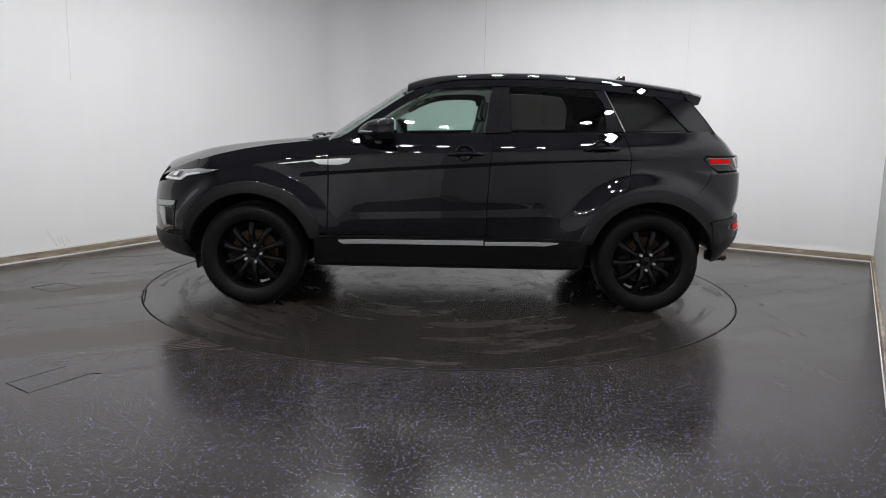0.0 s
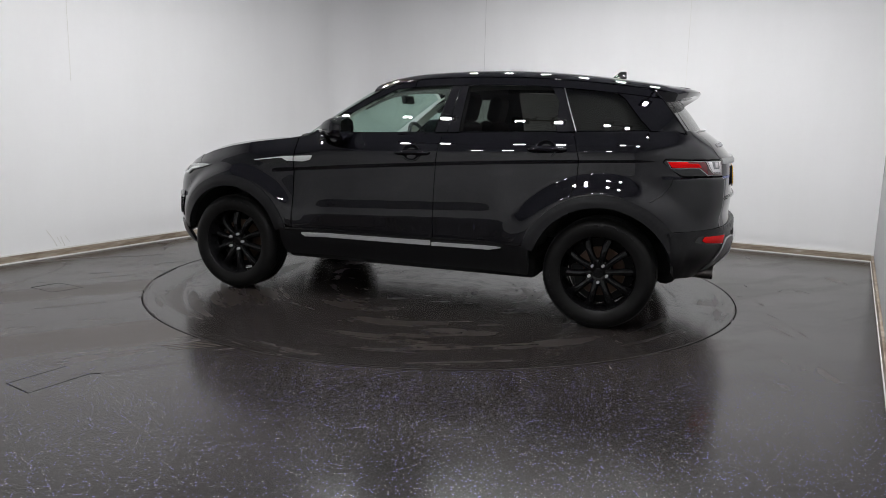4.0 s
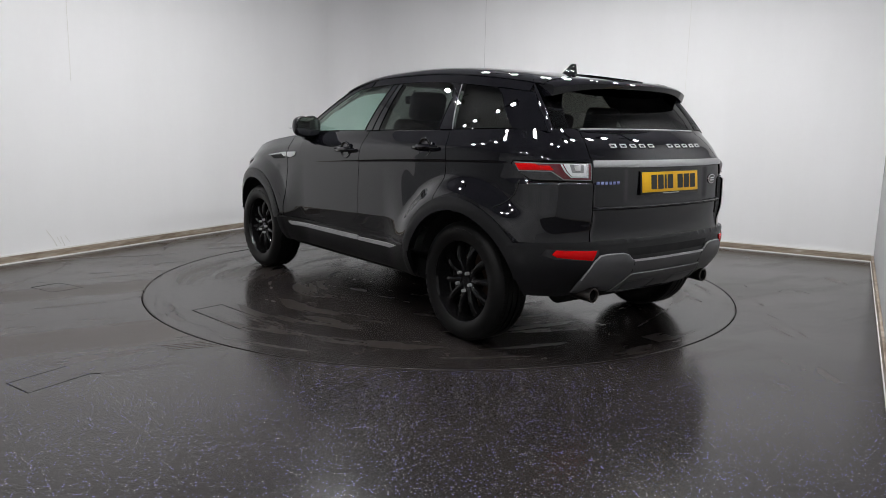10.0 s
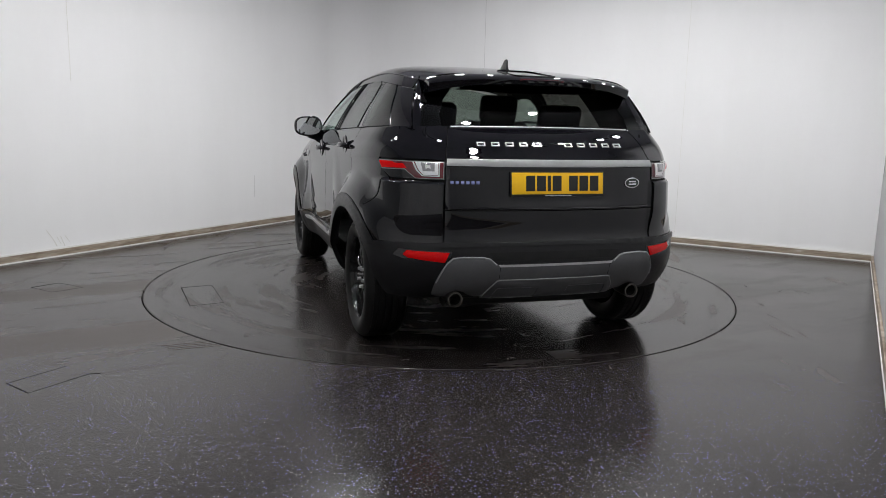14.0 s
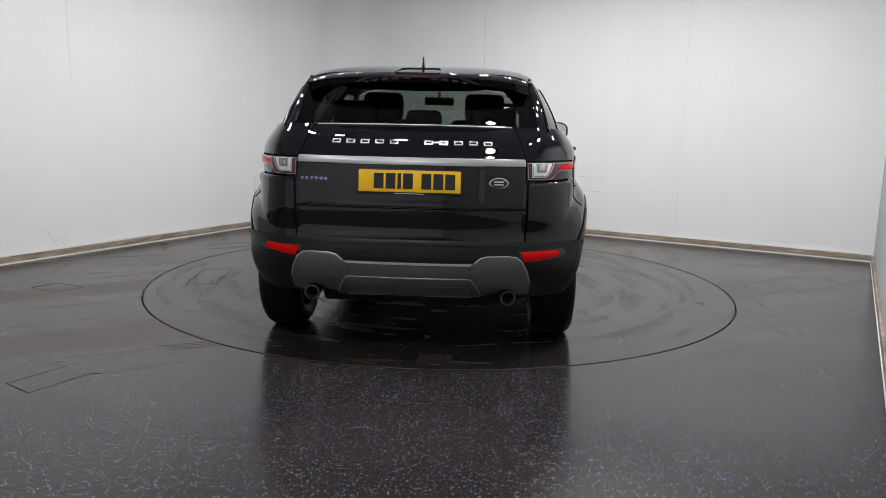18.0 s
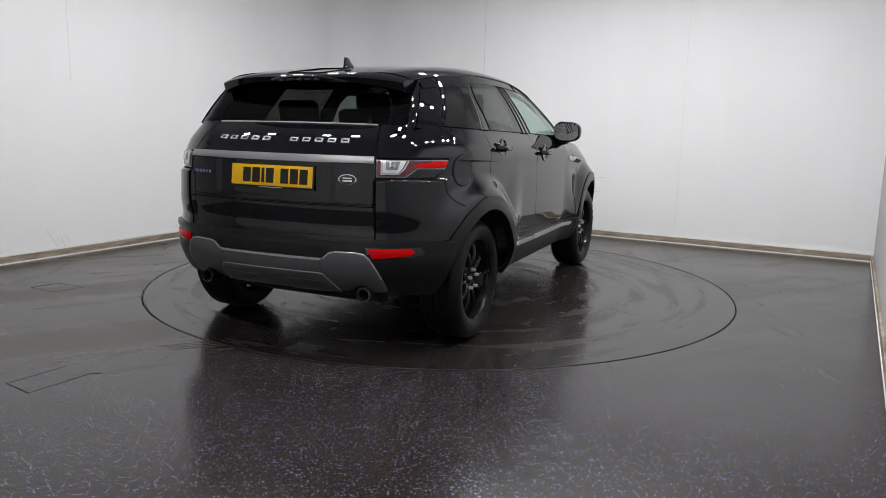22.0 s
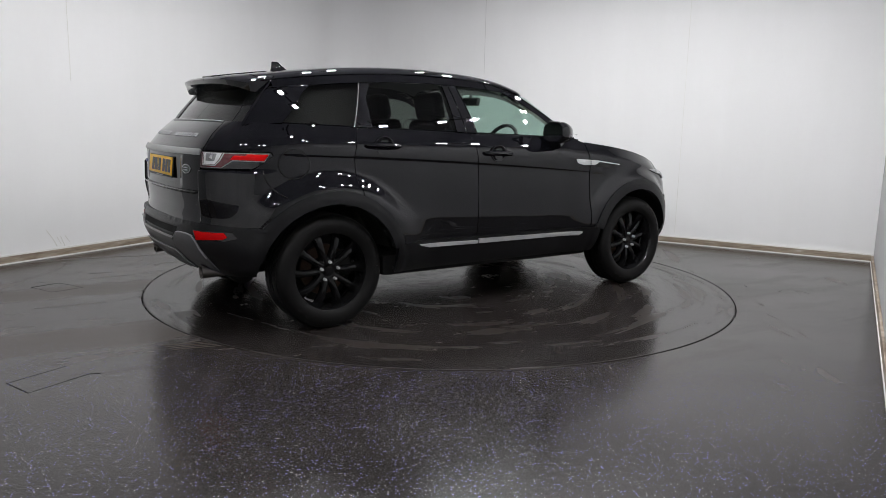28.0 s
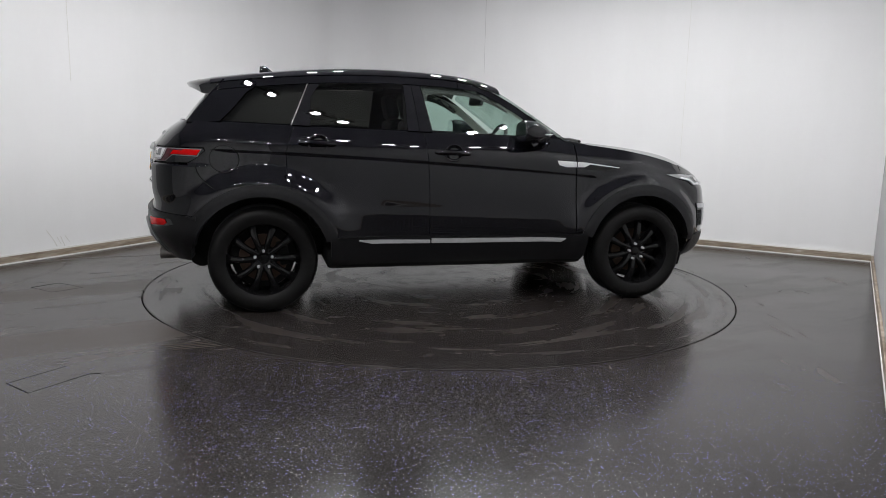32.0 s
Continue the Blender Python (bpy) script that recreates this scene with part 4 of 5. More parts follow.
# front end, seen from the flanks only
def front_end(m):
    fx = r_of_x(1.795)
    q = [(fx, 0.855), (r_of_x(1.77), 0.62)] + xz(arch("f", ARCH, 28, 12, 5)) + [(r_of_x(1.76), 0.36), (r_of_x(1.745), 0.305), (r_of_x(1.97), 0.325), (RMAX, 0.36), (RMAX, 0.80), (r_of_x(2.1), 0.80)]
    panel("front_bumper", q, wrap, PAINT, car, mirror=m, flip=-1.0)
    q = [(r_of_x(1.80), 0.462), (r_of_x(1.765), 0.40), (r_of_x(1.745), 0.300), (r_of_x(1.97), 0.31), (RMAX, 0.34), (RMAX, 0.450), (r_of_x(2.1), 0.450)]
    panel("bumper_valance", q, wrap, TRIM, car, mirror=m, flip=-1.0, lift=0.010, depth=0.02, label="black plastic lower valance")
    X = r_of_x
    q = [(X(1.70), 0.917), (X(1.93), 0.897), (X(2.0), 0.876), (X(2.10), 0.842), (X(2.10), 0.866), (X(2.0), 0.899), (X(1.9), 0.931), (X(1.8), 0.963), (X(1.752), 0.978), (X(1.745), 0.935)]
    panel("bonnet_lip", q, wrap, PAINT, car, mirror=m, flip=-1.0, gap=0, lift=0.002, depth=0.01, res=0.02)
    q = [(X(1.545), 0.913), (X(1.66), 0.880), (X(1.785), 0.855), (X(1.833), 0.824), (X(1.965), 0.819), (X(2.03), 0.826), (X(2.0), 0.872), (X(1.93), 0.893), (X(1.71), 0.914)]
    hl = panel("headlight", q, wrap, LAMP_GREY, car, mirror=m, flip=-1.0, lift=0.006, depth=0.02, crown=0.004, label="slim clear headlamp", res=0.015)
    for nm, q, mt, up in (("daytime_strip", [(X(1.68), 0.880), (X(1.785), 0.861), (X(1.838), 0.829), (X(2.01), 0.826), (X(2.0), 0.838), (X(1.85), 0.840), (X(1.80), 0.870), (X(1.69), 0.890)], CLEAR_LENS, 0.0125),
                          ("lamp_bezel", [(X(1.86), 0.845), (X(1.95), 0.843), (X(1.95), 0.880), (X(1.84), 0.884)], GLOSS_BLACK, 0.0115),
                          ("lamp_unit", [(X(1.885), 0.850), (X(1.93), 0.849), (X(1.93), 0.876), (X(1.88), 0.878)], CHROME, 0.0135)):
        o = panel(nm, q, wrap, mt, car, mirror=m, flip=-1.0, gap=0, lift=up, depth=0.006, res=0.012)
        o.parent = hl
    q = [(X(2.07), 0.680), (X(1.868), 0.694), (X(1.884), 0.498), (X(2.0), 0.492), (X(2.09), 0.598)]
    fg = panel("fog_surround", q, wrap, GLOSS_BLACK, car, mirror=m, flip=-1.0, gap=0, lift=0.004, depth=0.006, res=0.02)
    for nm, q, mt in (("bright_blade", [(X(2.06), 0.640), (X(1.878), 0.655), (X(1.874), 0.688), (X(2.06), 0.675)], SATIN),
                      ("bright_blade", [(X(1.985), 0.508), (X(2.04), 0.60), (X(2.035), 0.634), (X(1.975), 0.638), (X(1.955), 0.515)], SATIN)):
        o = panel(nm, q, wrap, mt, car, mirror=m, flip=-1.0, gap=0, lift=0.012, depth=0.01, res=0.02)
        o.parent = fg
    bm = bmesh.new()
    for iz in range(9):
        for ix in range(7):
            p = wrap(np.array([X(1.893 + 0.010 * ix + 0.005 * (iz % 2))]), np.array([0.522 + 0.0135 * iz]))[0]
            add_box(bm, (p[0] + 0.006, p[1] + 0.006, p[2]), (0.006, 0.004, 0.010), (0, 0, -52))
    part("mesh_grid", bm, TRIM, fg, mirror=m)


mirrored(front_end)
sheet("grille", lambda a, b: wrap(a, b), np.linspace(RMAX - 0.5, RMAX + 0.0, 14), np.linspace(0.79, 0.90, 6), GAP, car, flip=-1.0)
sheet("bonnet", bonnet, np.linspace(2.165, 0.74, 40), np.linspace(-1, 1, 41), PAINT, car, flip=1.0, thick=0.008)

# cabin
sheet("roof", roof, np.linspace(0.30, -1.66, 50), np.linspace(-1, 1, 45), PAINT, car, thick=0.01, flip=-1.0)
ws = sheet("windscreen", lambda w, s: windscreen(w, 1.11 + s * (0.420 - 0.085 * np.abs(w) ** 3)), np.linspace(-0.985, 0.985, 25), np.linspace(0, 1, 16), CLEAR_GLASS, car, flip=-1.0)
rg = sheet("rear_window", rear_glass, np.linspace(-1, 1, 25), np.linspace(1.222, 1.50, 12), PRIVACY_REAR, car, flip=1.0, label="dark tinted rear window")
for o in (ws, rg):
    o.visible_shadow = False


def flank_cabin(name, poly, mat, m, parent=None, label="", **kw):
    kw["depth"] = min(kw.get("depth", 0.005), 0.005)
    o = panel(name, poly, cabin, mat, parent or car, mirror=m, label=label, flip=1.0, bev=0.0008, **kw)
    return o


def header(x):
    return float(ROOF_E(x))


def cabin_side(m):
    fd, rd = DOORS[1 if m else 0]
    wt = lambda x: header(x) - 0.050
    # glass
    g1 = [(0.60, 1.172), (0.42, 1.310), (0.25, 1.418), (0.12, 1.478), (0.0, wt(0.0)), (-0.275, wt(-0.275)), (-0.222, float(belt_z(-0.22)) + 0.004)]
    g2 = [(-0.395, float(belt_z(-0.4)) + 0.004), (-0.393, wt(-0.4)), (-0.90, wt(-0.9)), (-0.965, wt(-0.96) - 0.012), (-1.025, 1.40), (-1.035, float(belt_z(-1.035)) + 0.004)]
    g3 = [(-1.165, float(belt_z(-1.165)) + 0.004), (-1.045, wt(-1.045)), (-1.25, wt(-1.25)), (-1.40, wt(-1.40) - 0.006), (-1.46, 1.42), (-1.56, 1.30), (-1.62, float(belt_z(-1.62)) + 0.006)]
    for nm, g, mat, par in (("front_window", g1, CLEAR_GLASS, fd), ("rear_door_window", g2, PRIVACY, rd), ("quarter_window", g3, PRIVACY, car)):
        o = flank_cabin(nm, g, mat, m, par, gap=0.0, lift=0.0, depth=0.001, res=0.04)
        o.visible_shadow = False
    # pillars and header, gloss black
    a_in = [(0.60, 1.172), (0.42, 1.310), (0.25, 1.418), (0.12, 1.478), (0.0, wt(0.0))]
    a_out = [(0.0, header(0.0)), (0.10, header(0.10)), (0.25, header(0.25) - 0.004), (0.36, 1.405), (0.52, 1.295), (0.70, 1.165), (0.795, 1.118)]
    flank_cabin("a_pillar", a_in + a_out + [(0.80, 1.125), (0.62, 1.155)], PAINT, m, gap=0.0, depth=0.03, lift=0.002)
    flank_cabin("b_pillar", [(-0.222, float(belt_z(-0.22))), (-0.275, wt(-0.275)), (-0.338, wt(-0.338)), (-0.312, float(belt_z(-0.3)))], GLOSS_BLACK, m, fd, gap=0.001, depth=0.02)
    flank_cabin("b_pillar", [(-0.312, float(belt_z(-0.3))), (-0.338, wt(-0.338)), (-0.393, wt(-0.4)), (-0.395, float(belt_z(-0.395)))], GLOSS_BLACK, m, rd, gap=0.001, depth=0.02)
    flank_cabin("c_pillar", [(-1.035, float(belt_z(-1.03))), (-1.025, 1.40), (-0.965, wt(-0.96) - 0.012), (-0.90, wt(-0.9)), (-1.035, wt(-1.035)), (-1.152, float(belt_z(-1.15)))], GLOSS_BLACK, m, rd, gap=0.001, depth=0.02)
    flank_cabin("window_bead", [(-1.154, float(belt_z(-1.15))), (-1.036, wt(-1.035)), (-1.044, wt(-1.045)), (-1.162, float(belt_z(-1.165)))], BAR, m, gap=0.002, depth=0.012, lift=0.002)
    xs = np.linspace(0.0, -1.60, 14)
    flank_cabin("roof_rail", [(x, wt(x)) for x in xs] + [(x, header(x) + 0.004) for x in xs[::-1]], PAINT, m, gap=0.0, depth=0.02, lift=0.001)
    d = [(-1.37, wt(-1.37)), (-1.43, 1.42), (-1.53, 1.30), (-1.60, float(belt_z(-1.60))), (-1.80, 1.222), (-1.75, 1.29), (-1.64, 1.428), (-1.60, wt(-1.60) + 0.004)]
    flank_cabin("d_pillar", d, PAINT, m, gap=0.0, lift=-0.003)
    # bright-black waist strip
    xs = np.linspace(0.72, -1.70, 20)
    flank_cabin("waist_strip", [(x, float(belt_z(x)) - 0.010) for x in xs] + [(x, float(belt_z(x)) + 0.006) for x in xs[::-1]], GLOSS_BLACK, m, gap=0.0, lift=0.006, depth=0.015)
    # rounded corner between flank and rear window
    zs = np.linspace(1.215, 1.50, 12)
    ga, gn = rear_glass(np.full(12, 1.0), zs), normals_of(rear_glass, np.full(12, 1.0), zs, 1.0)
    bx = -1.796 + (zs - 1.228) * 0.795
    fb, fn = cabin(bx, zs), normals_of(cabin, bx, zs, 1.0)
    gn = gn * np.sign(-gn[:, :1])
    fn = fn * np.sign(fn[:, 1:2])
    V, N, F = [], [], []
    for i in range(12):
        ctl = (ga[i] + fb[i]) / 2 + (gn[i] + fn[i]) * 0.012
        for t in np.linspace(0, 1, 7):
            V.append(ga[i] * (1 - t) ** 2 + ctl * 2 * t * (1 - t) + fb[i] * t * t)
            q = gn[i] * (1 - t) + fn[i] * t
            N.append(q / np.linalg.norm(q))
    V, N = np.array(V), np.array(N)
    if m:
        V, N = V * [1, -1, 1], N * [1, -1, 1]
    for i in range(11):
        for j in range(6):
            f = [i * 7 + j, i * 7 + j + 1, i * 7 + j + 8, i * 7 + j + 7]
            g = np.cross(V[f[1]] - V[f[0]], V[f[2]] - V[f[0]])
            F.append(f if np.dot(g, N[f[0]]) > 0 else f[::-1])
    mesh_ob("screen_pillar", V, F, PAINT, car, N)
    return None


mirrored(cabin_side)

# spoiler over the rear window
def spoiler():
    us = np.linspace(-1, 1, 37)
    prof = []
    for u in us:
        y = 0.600 * u
        tip = -1.845 + 0.115 * abs(u) ** 2.5
        zt = 1.500 - 0.030 * abs(u) ** 4
        x0 = -1.52
        e0 = roof(np.array(x0), np.array(u))
        zr, y0 = float(e0[2]), float(e0[1]) + 0.004 * u
        k = [(x0, y0, zr + 0.001), ((x0 + tip) / 2, (y0 + y) / 2, (zr + zt) / 2 + 0.008), (tip + 0.015, y, zt), (tip, y, zt - 0.012), (tip + 0.016, y, zt - 0.036 - 0.022 * abs(u) ** 3),
             ((x0 + tip) / 2, (y0 + y) / 2 * 0.985, zt - 0.050 - 0.015 * abs(u) ** 3), (x0 - 0.02, y0 * 0.97, zr - 0.050)]
        prof.append(k)
    V = [p for k in prof for p in k]
    n = len(prof[0])
    F = [[i * n + j, i * n + j + 1, (i + 1) * n + j + 1, (i + 1) * n + j] for i in range(len(us) - 1) for j in range(n - 1)]
    F += [list(range(n))[::-1], [(len(us) - 1) * n + j for j in range(n)]]
    o = mesh_ob("spoiler", V, F, PAINT, car, label="gloss black roof spoiler", sharp=40)
    bm = bmesh.new()
    bm.from_mesh(o.data)
    bmesh.ops.recalc_face_normals(bm, faces=bm.faces[:])
    bm.to_mesh(o.data)
    bm.free()
    part("brake_light", box((-1.835, 0, 1.488), (0.012, 0.26, 0.012), bevel=0.003), DARK_RED, o, "dark red high-level brake lamp")
    return o


spoiler()
rear_rod("window_strip", [(0.575 - 0.0575 * i, 1.2335 + 0.004 * (1 - ((i - 10) / 10) ** 2)) for i in range(21)], 0.0042, SATIN, 0.004, car, "thin silver strip under the rear window")
for m in (False, True):
    panel("glass_border", [(0.84, 1.228), (0.995, 1.228), (0.995, 1.49), (0.62, 1.49), (0.74, 1.445), (0.82, 1.38), (0.86, 1.30)], rear_glass, GLOSS_BLACK, car, gap=0, lift=0.001, depth=0.003, flip=1.0, mirror=m, res=0.04)
panel("glass_border", [(-0.62, 1.49), (0.62, 1.49), (0.74, 1.445), (0.45, 1.428), (0, 1.422), (-0.45, 1.428), (-0.74, 1.445)], rear_glass, GLOSS_BLACK, car, gap=0, lift=0.001, depth=0.003, flip=1.0, res=0.04)
# raised centre fairing on the roof's tail, and the aerial
panel("roof_fairing", rounded([(-1.40, -0.17), (-1.40, 0.17), (-1.78, 0.22), (-1.78, -0.22)], 0.07), roof, PAINT, car, gap=0, lift=0.014, crown=0.020, depth=0.03, flip=-1.0, res=0.03)
fin = bmesh.new()
sec = []
for zz, xf, xr, w in ((0.0, -1.150, -1.350, 0.032), (0.012, -1.185, -1.346, 0.019), (0.024, -1.225, -1.343, 0.011), (0.048, -1.262, -1.340, 0.008), (0.072, -1.290, -1.338, 0.006), (0.076, -1.300, -1.334, 0.003)):
    sec.append([fin.verts.new((a, bb, 1.560 + zz)) for a, bb in ((xf, 0), ((xf + xr) / 2, w), (xr, w * 0.6), (xr, -w * 0.6), ((xf + xr) / 2, -w))])
for A, B in zip(sec, sec[1:]):
    for j in range(5):
        fin.faces.new((A[j], A[(j + 1) % 5], B[(j + 1) % 5], B[j]))
fin.faces.new(sec[-1])
bmesh.ops.recalc_face_normals(fin, faces=fin.faces[:])
part("roof_aerial", fin, GLOSS_BLACK, car, "black shark-fin roof aerial")

# underbody and wheel housings
bm = bmesh.new()
add_box(bm, (0, 0, 0.33), (1.86, 1.60, 0.14), bevel=0.03)
add_box(bm, (-1.35, 0, 0.42), (1.0, 1.02, 0.24), bevel=0.05)
add_box(bm, (1.45, 0, 0.40), (1.1, 1.02, 0.26), bevel=0.05)
part("underbody", bm, SHADOW_BLACK, car)
for w in ("f", "r"):
    hx, hz = HUBS[w]
    for s in (1, -1):
        bm = bmesh.new()
        N = 22
        rows = []
        for i in range(N + 1):
            a = radians(15 + 150 * i / N)
            rows.append([bm.verts.new((hx + 0.436 * math.cos(a), s * y, hz + 0.436 * math.sin(a))) for y in (0.50, 0.88)])
        for A, B in zip(rows, rows[1:]):
            bm.faces.new((A[0], A[1], B[1], B[0]))
        bm.faces.new([r[0] for r in rows])
        part("wheel_liner", bm, SHADOW_BLACK, car)
bm = bmesh.new()
add_box(bm, (-1.35, 0, 0.30), (0.10, 1.3, 0.08), bevel=0.02)
add_tube(bm, [(-1.75, -0.5, 0.33), (-1.72, 0.5, 0.33)], 0.085, 14)
part("rear_axle", bm, SHADOW_BLACK, car)


# ---- wheels ----
def tyre_mesh():
    bm = bmesh.new()
    R, w = 0.350, 0.118
    prof = [(0.236, -w + 0.014), (0.252, -w + 0.003), (0.290, -w - 0.006), (0.316, -w), (0.336, -w + 0.014), (0.346, -w + 0.032), (R, -0.07)]
    for g in (-0.058, -0.02, 0.02, 0.058):
        prof += [(R, g - 0.006), (R - 0.007, g - 0.005), (R - 0.007, g + 0.005), (R, g + 0.006)]
    prof += [(R, 0.07), (0.346, w - 0.032), (0.336, w - 0.014), (0.316, w), (0.290, w + 0.006), (0.252, w - 0.003), (0.236, w - 0.014)]
    add_lathe(bm, prof, Matrix(), 72)
    for s in (-1, 1):
        for i in range(16):
            if i % 8 in (6, 7):
                continue
            a = 2 * math.pi * i / 32 + (0 if i < 8 else math.pi * 0.75)
            m = Matrix.Rotation(a, 4, "Z") @ Matrix.Translation((0.303, 0, s * (w + 0.0035)))
            bmesh.ops.create_cube(bm, size=1.0, matrix=m @ Matrix.Diagonal((0.014, 0.030, 0.003, 1)))
    # shoulder blocks cut across the tread
    for i in range(72):
        a = 2 * math.pi * (i + 0.5) / 72
        for s in (-1, 1):
            m = Matrix.Rotation(a, 4, "Z") @ Matrix.Translation((0.3484, 0, s * 0.068))
            bmesh.ops.create_cube(bm, size=1.0, matrix=m @ Matrix.Diagonal((0.004, 0.022, 0.026, 1)))
    bmesh.ops.recalc_face_normals(bm, faces=bm.faces[:])
    return bm


def spoke_mesh():
    """One curved, tapering spoke; z points out of the wheel, x along it."""
    bm = bmesh.new()
    st = []
    for i in range(8):
        t = i / 7
        r = 0.045 + 0.179 * t
        hw = 0.022 - 0.004 * math.sin(t * math.pi) + 0.010 * t ** 3
        sw = 0.005 * math.sin(t * math.pi * 0.9)
        zf = 0.062 + 0.020 * math.sin(t * math.pi) - 0.004 * t
        zb = zf - 0.040 - 0.012 * (1 - t)
        st.append([bm.verts.new(p) for p in ((r, sw - hw, zb), (r, sw - hw, zf - 0.016), (r, sw - hw * 0.72, zf - 0.005), (r, sw - hw * 0.25, zf), (r, sw + hw * 0.25, zf), (r, sw + hw * 0.72, zf - 0.005), (r, sw + hw, zf - 0.016), (r, sw + hw, zb))])
    for A, B in zip(st, st[1:]):
        for j in range(8):
            bm.faces.new((A[j], A[(j + 1) % 8], B[(j + 1) % 8], B[j]))
    bm.faces.new(st[0]), bm.faces.new(st[-1][::-1])
    bmesh.ops.recalc_face_normals(bm, faces=bm.faces[:])
    return bm


def build_wheel(parent):
    """A wheel about the local z axis, which points outwards."""
    root = new("wheel")
    root.parent = parent
    tyre = part("tyre", tyre_mesh(), RUBBER, root, "worn black rubber tyre", sharp=30)
    bm = add_lathe(bmesh.new(), [(0.224, 0.020), (0.228, 0.078), (0.234, 0.098), (0.241, 0.108), (0.245, 0.105), (0.243, 0.086), (0.236, 0.06), (0.236, -0.10), (0.222, -0.10), (0.216, 0.01)], Matrix(), 72, True)
    bmesh.ops.recalc_face_normals(bm, faces=bm.faces[:])
    part("rim", bm, RIM, root, "gloss black alloy rim", sharp=40)
    first = None
    for i in range(10):
        if first is None:
            first = o = part("spoke", spoke_mesh(), RIM, root)
        else:
            o = new("spoke", first.data)
            o.parent = root
        o.matrix_basis = Matrix.Rotation(2 * math.pi * i / 10, 4, "Z")
    bm = add_lathe(bmesh.new(), [(0.0, 0.068), (0.030, 0.066), (0.033, 0.060), (0.034, 0.054), (0.056, 0.060), (0.082, 0.056), (0.088, 0.040), (0.088, 0.0), (0.0, 0.0)], Matrix(), 40)
    bmesh.ops.remove_doubles(bm, verts=bm.verts[:], dist=1e-5)
    bmesh.ops.recalc_face_normals(bm, faces=bm.faces[:])
    part("hub", bm, RIM, root)
    nut = None
    for i in range(5):
        a = radians(90 + 72 * i)
        if nut is None:
            bm = bmesh.new()
            bmesh.ops.create_cone(bm, cap_ends=True, segments=6, radius1=0.0105, radius2=0.0090, depth=0.022)
            nut = o = part("wheel_nut", bm, BADGE, root, "bright steel wheel nut")
        else:
            o = new("wheel_nut", nut.data)
            o.parent = root
        o.matrix_basis = Matrix.Translation((0.057 * math.cos(a), 0.057 * math.sin(a), 0.083))
    bm = add_lathe(bmesh.new(), [(0.0, -0.005), (0.155, -0.005), (0.158, -0.012), (0.155, -0.03), (0.0, -0.03)], Matrix(), 48)
    bmesh.ops.remove_doubles(bm, verts=bm.verts[:], dist=1e-5)
    bmesh.ops.recalc_face_normals(bm, faces=bm.faces[:])
    part("brake_disc", bm, RUST, root, "rust-tinged steel brake disc")
    bm = add_lathe(bmesh.new(), [(0.0, -0.045), (0.205, -0.045), (0.205, -0.055), (0.0, -0.055)], Matrix(), 40)
    bmesh.ops.remove_doubles(bm, verts=bm.verts[:], dist=1e-5)
    part("brake_shield", bm, SHADOW_BLACK, root)
    part("brake_caliper", box((0.13, 0.03, -0.005), (0.07, 0.16, 0.055), (0, 0, 12), 0.012), SHADOW_BLACK, root)
    return root


wheel = build_wheel(car)
WHEEL_Y = 0.800
SPIN = {("f", 1): 20, ("r", 1): 4, ("f", -1): 10, ("r", -1): 0}
for key in (("f", 1), ("r", 1), ("f", -1), ("r", -1)):
    hx, hz = HUBS[key[0]]
    m = Matrix.Translation((hx, key[1] * WHEEL_Y, hz - 0.002)) @ Matrix.Rotation(radians(-90 * key[1]), 4, "X") @ Matrix.Rotation(radians(SPIN[key]), 4, "Z")
    if key == ("f", 1):
        wheel.matrix_basis = m
    else:
        copy_thing(wheel, m)


# ---- fittings ----
def door_handle(m, x, z):
    fd, rd = DOORS[1 if m else 0]
    y = wrap_y(x, z)
    bm = bmesh.new()
    pts = [(x + 0.105, y + 0.012, z - 0.006), (x + 0.08, y + 0.030, z - 0.003), (x + 0.02, y + 0.036, z), (x - 0.05, y + 0.036, z + 0.002), (x - 0.10, y + 0.030, z + 0.004), (x - 0.125, y + 0.010, z + 0.004)]
    add_tube(bm, pts, [0.010, 0.014, 0.0155, 0.0155, 0.014, 0.011], 10)
    o = part("door_handle", bm, PAINT, fd if x > -0.4 else rd, "gloss black door handle", mirror=m)
    bm = bmesh.new()
    mt = Matrix.Translation((x - 0.005, y + 0.003, z)) @ Matrix.Rotation(radians(-90), 4, "X")
    add_lathe(bm, [(0.060, -0.002), (0.059, 0.004), (0.055, 0.0075), (0.051, 0.007), (0.046, 0.003), (0.030, 0.0005), (0.0, 0.0)], mt @ Matrix.Diagonal((1.15, 1, 1, 1)), 28)
    bmesh.ops.recalc_face_normals(bm, faces=bm.faces[:])
    part("handle_cup", bm, GLOSS_BLACK, o, mirror=m)


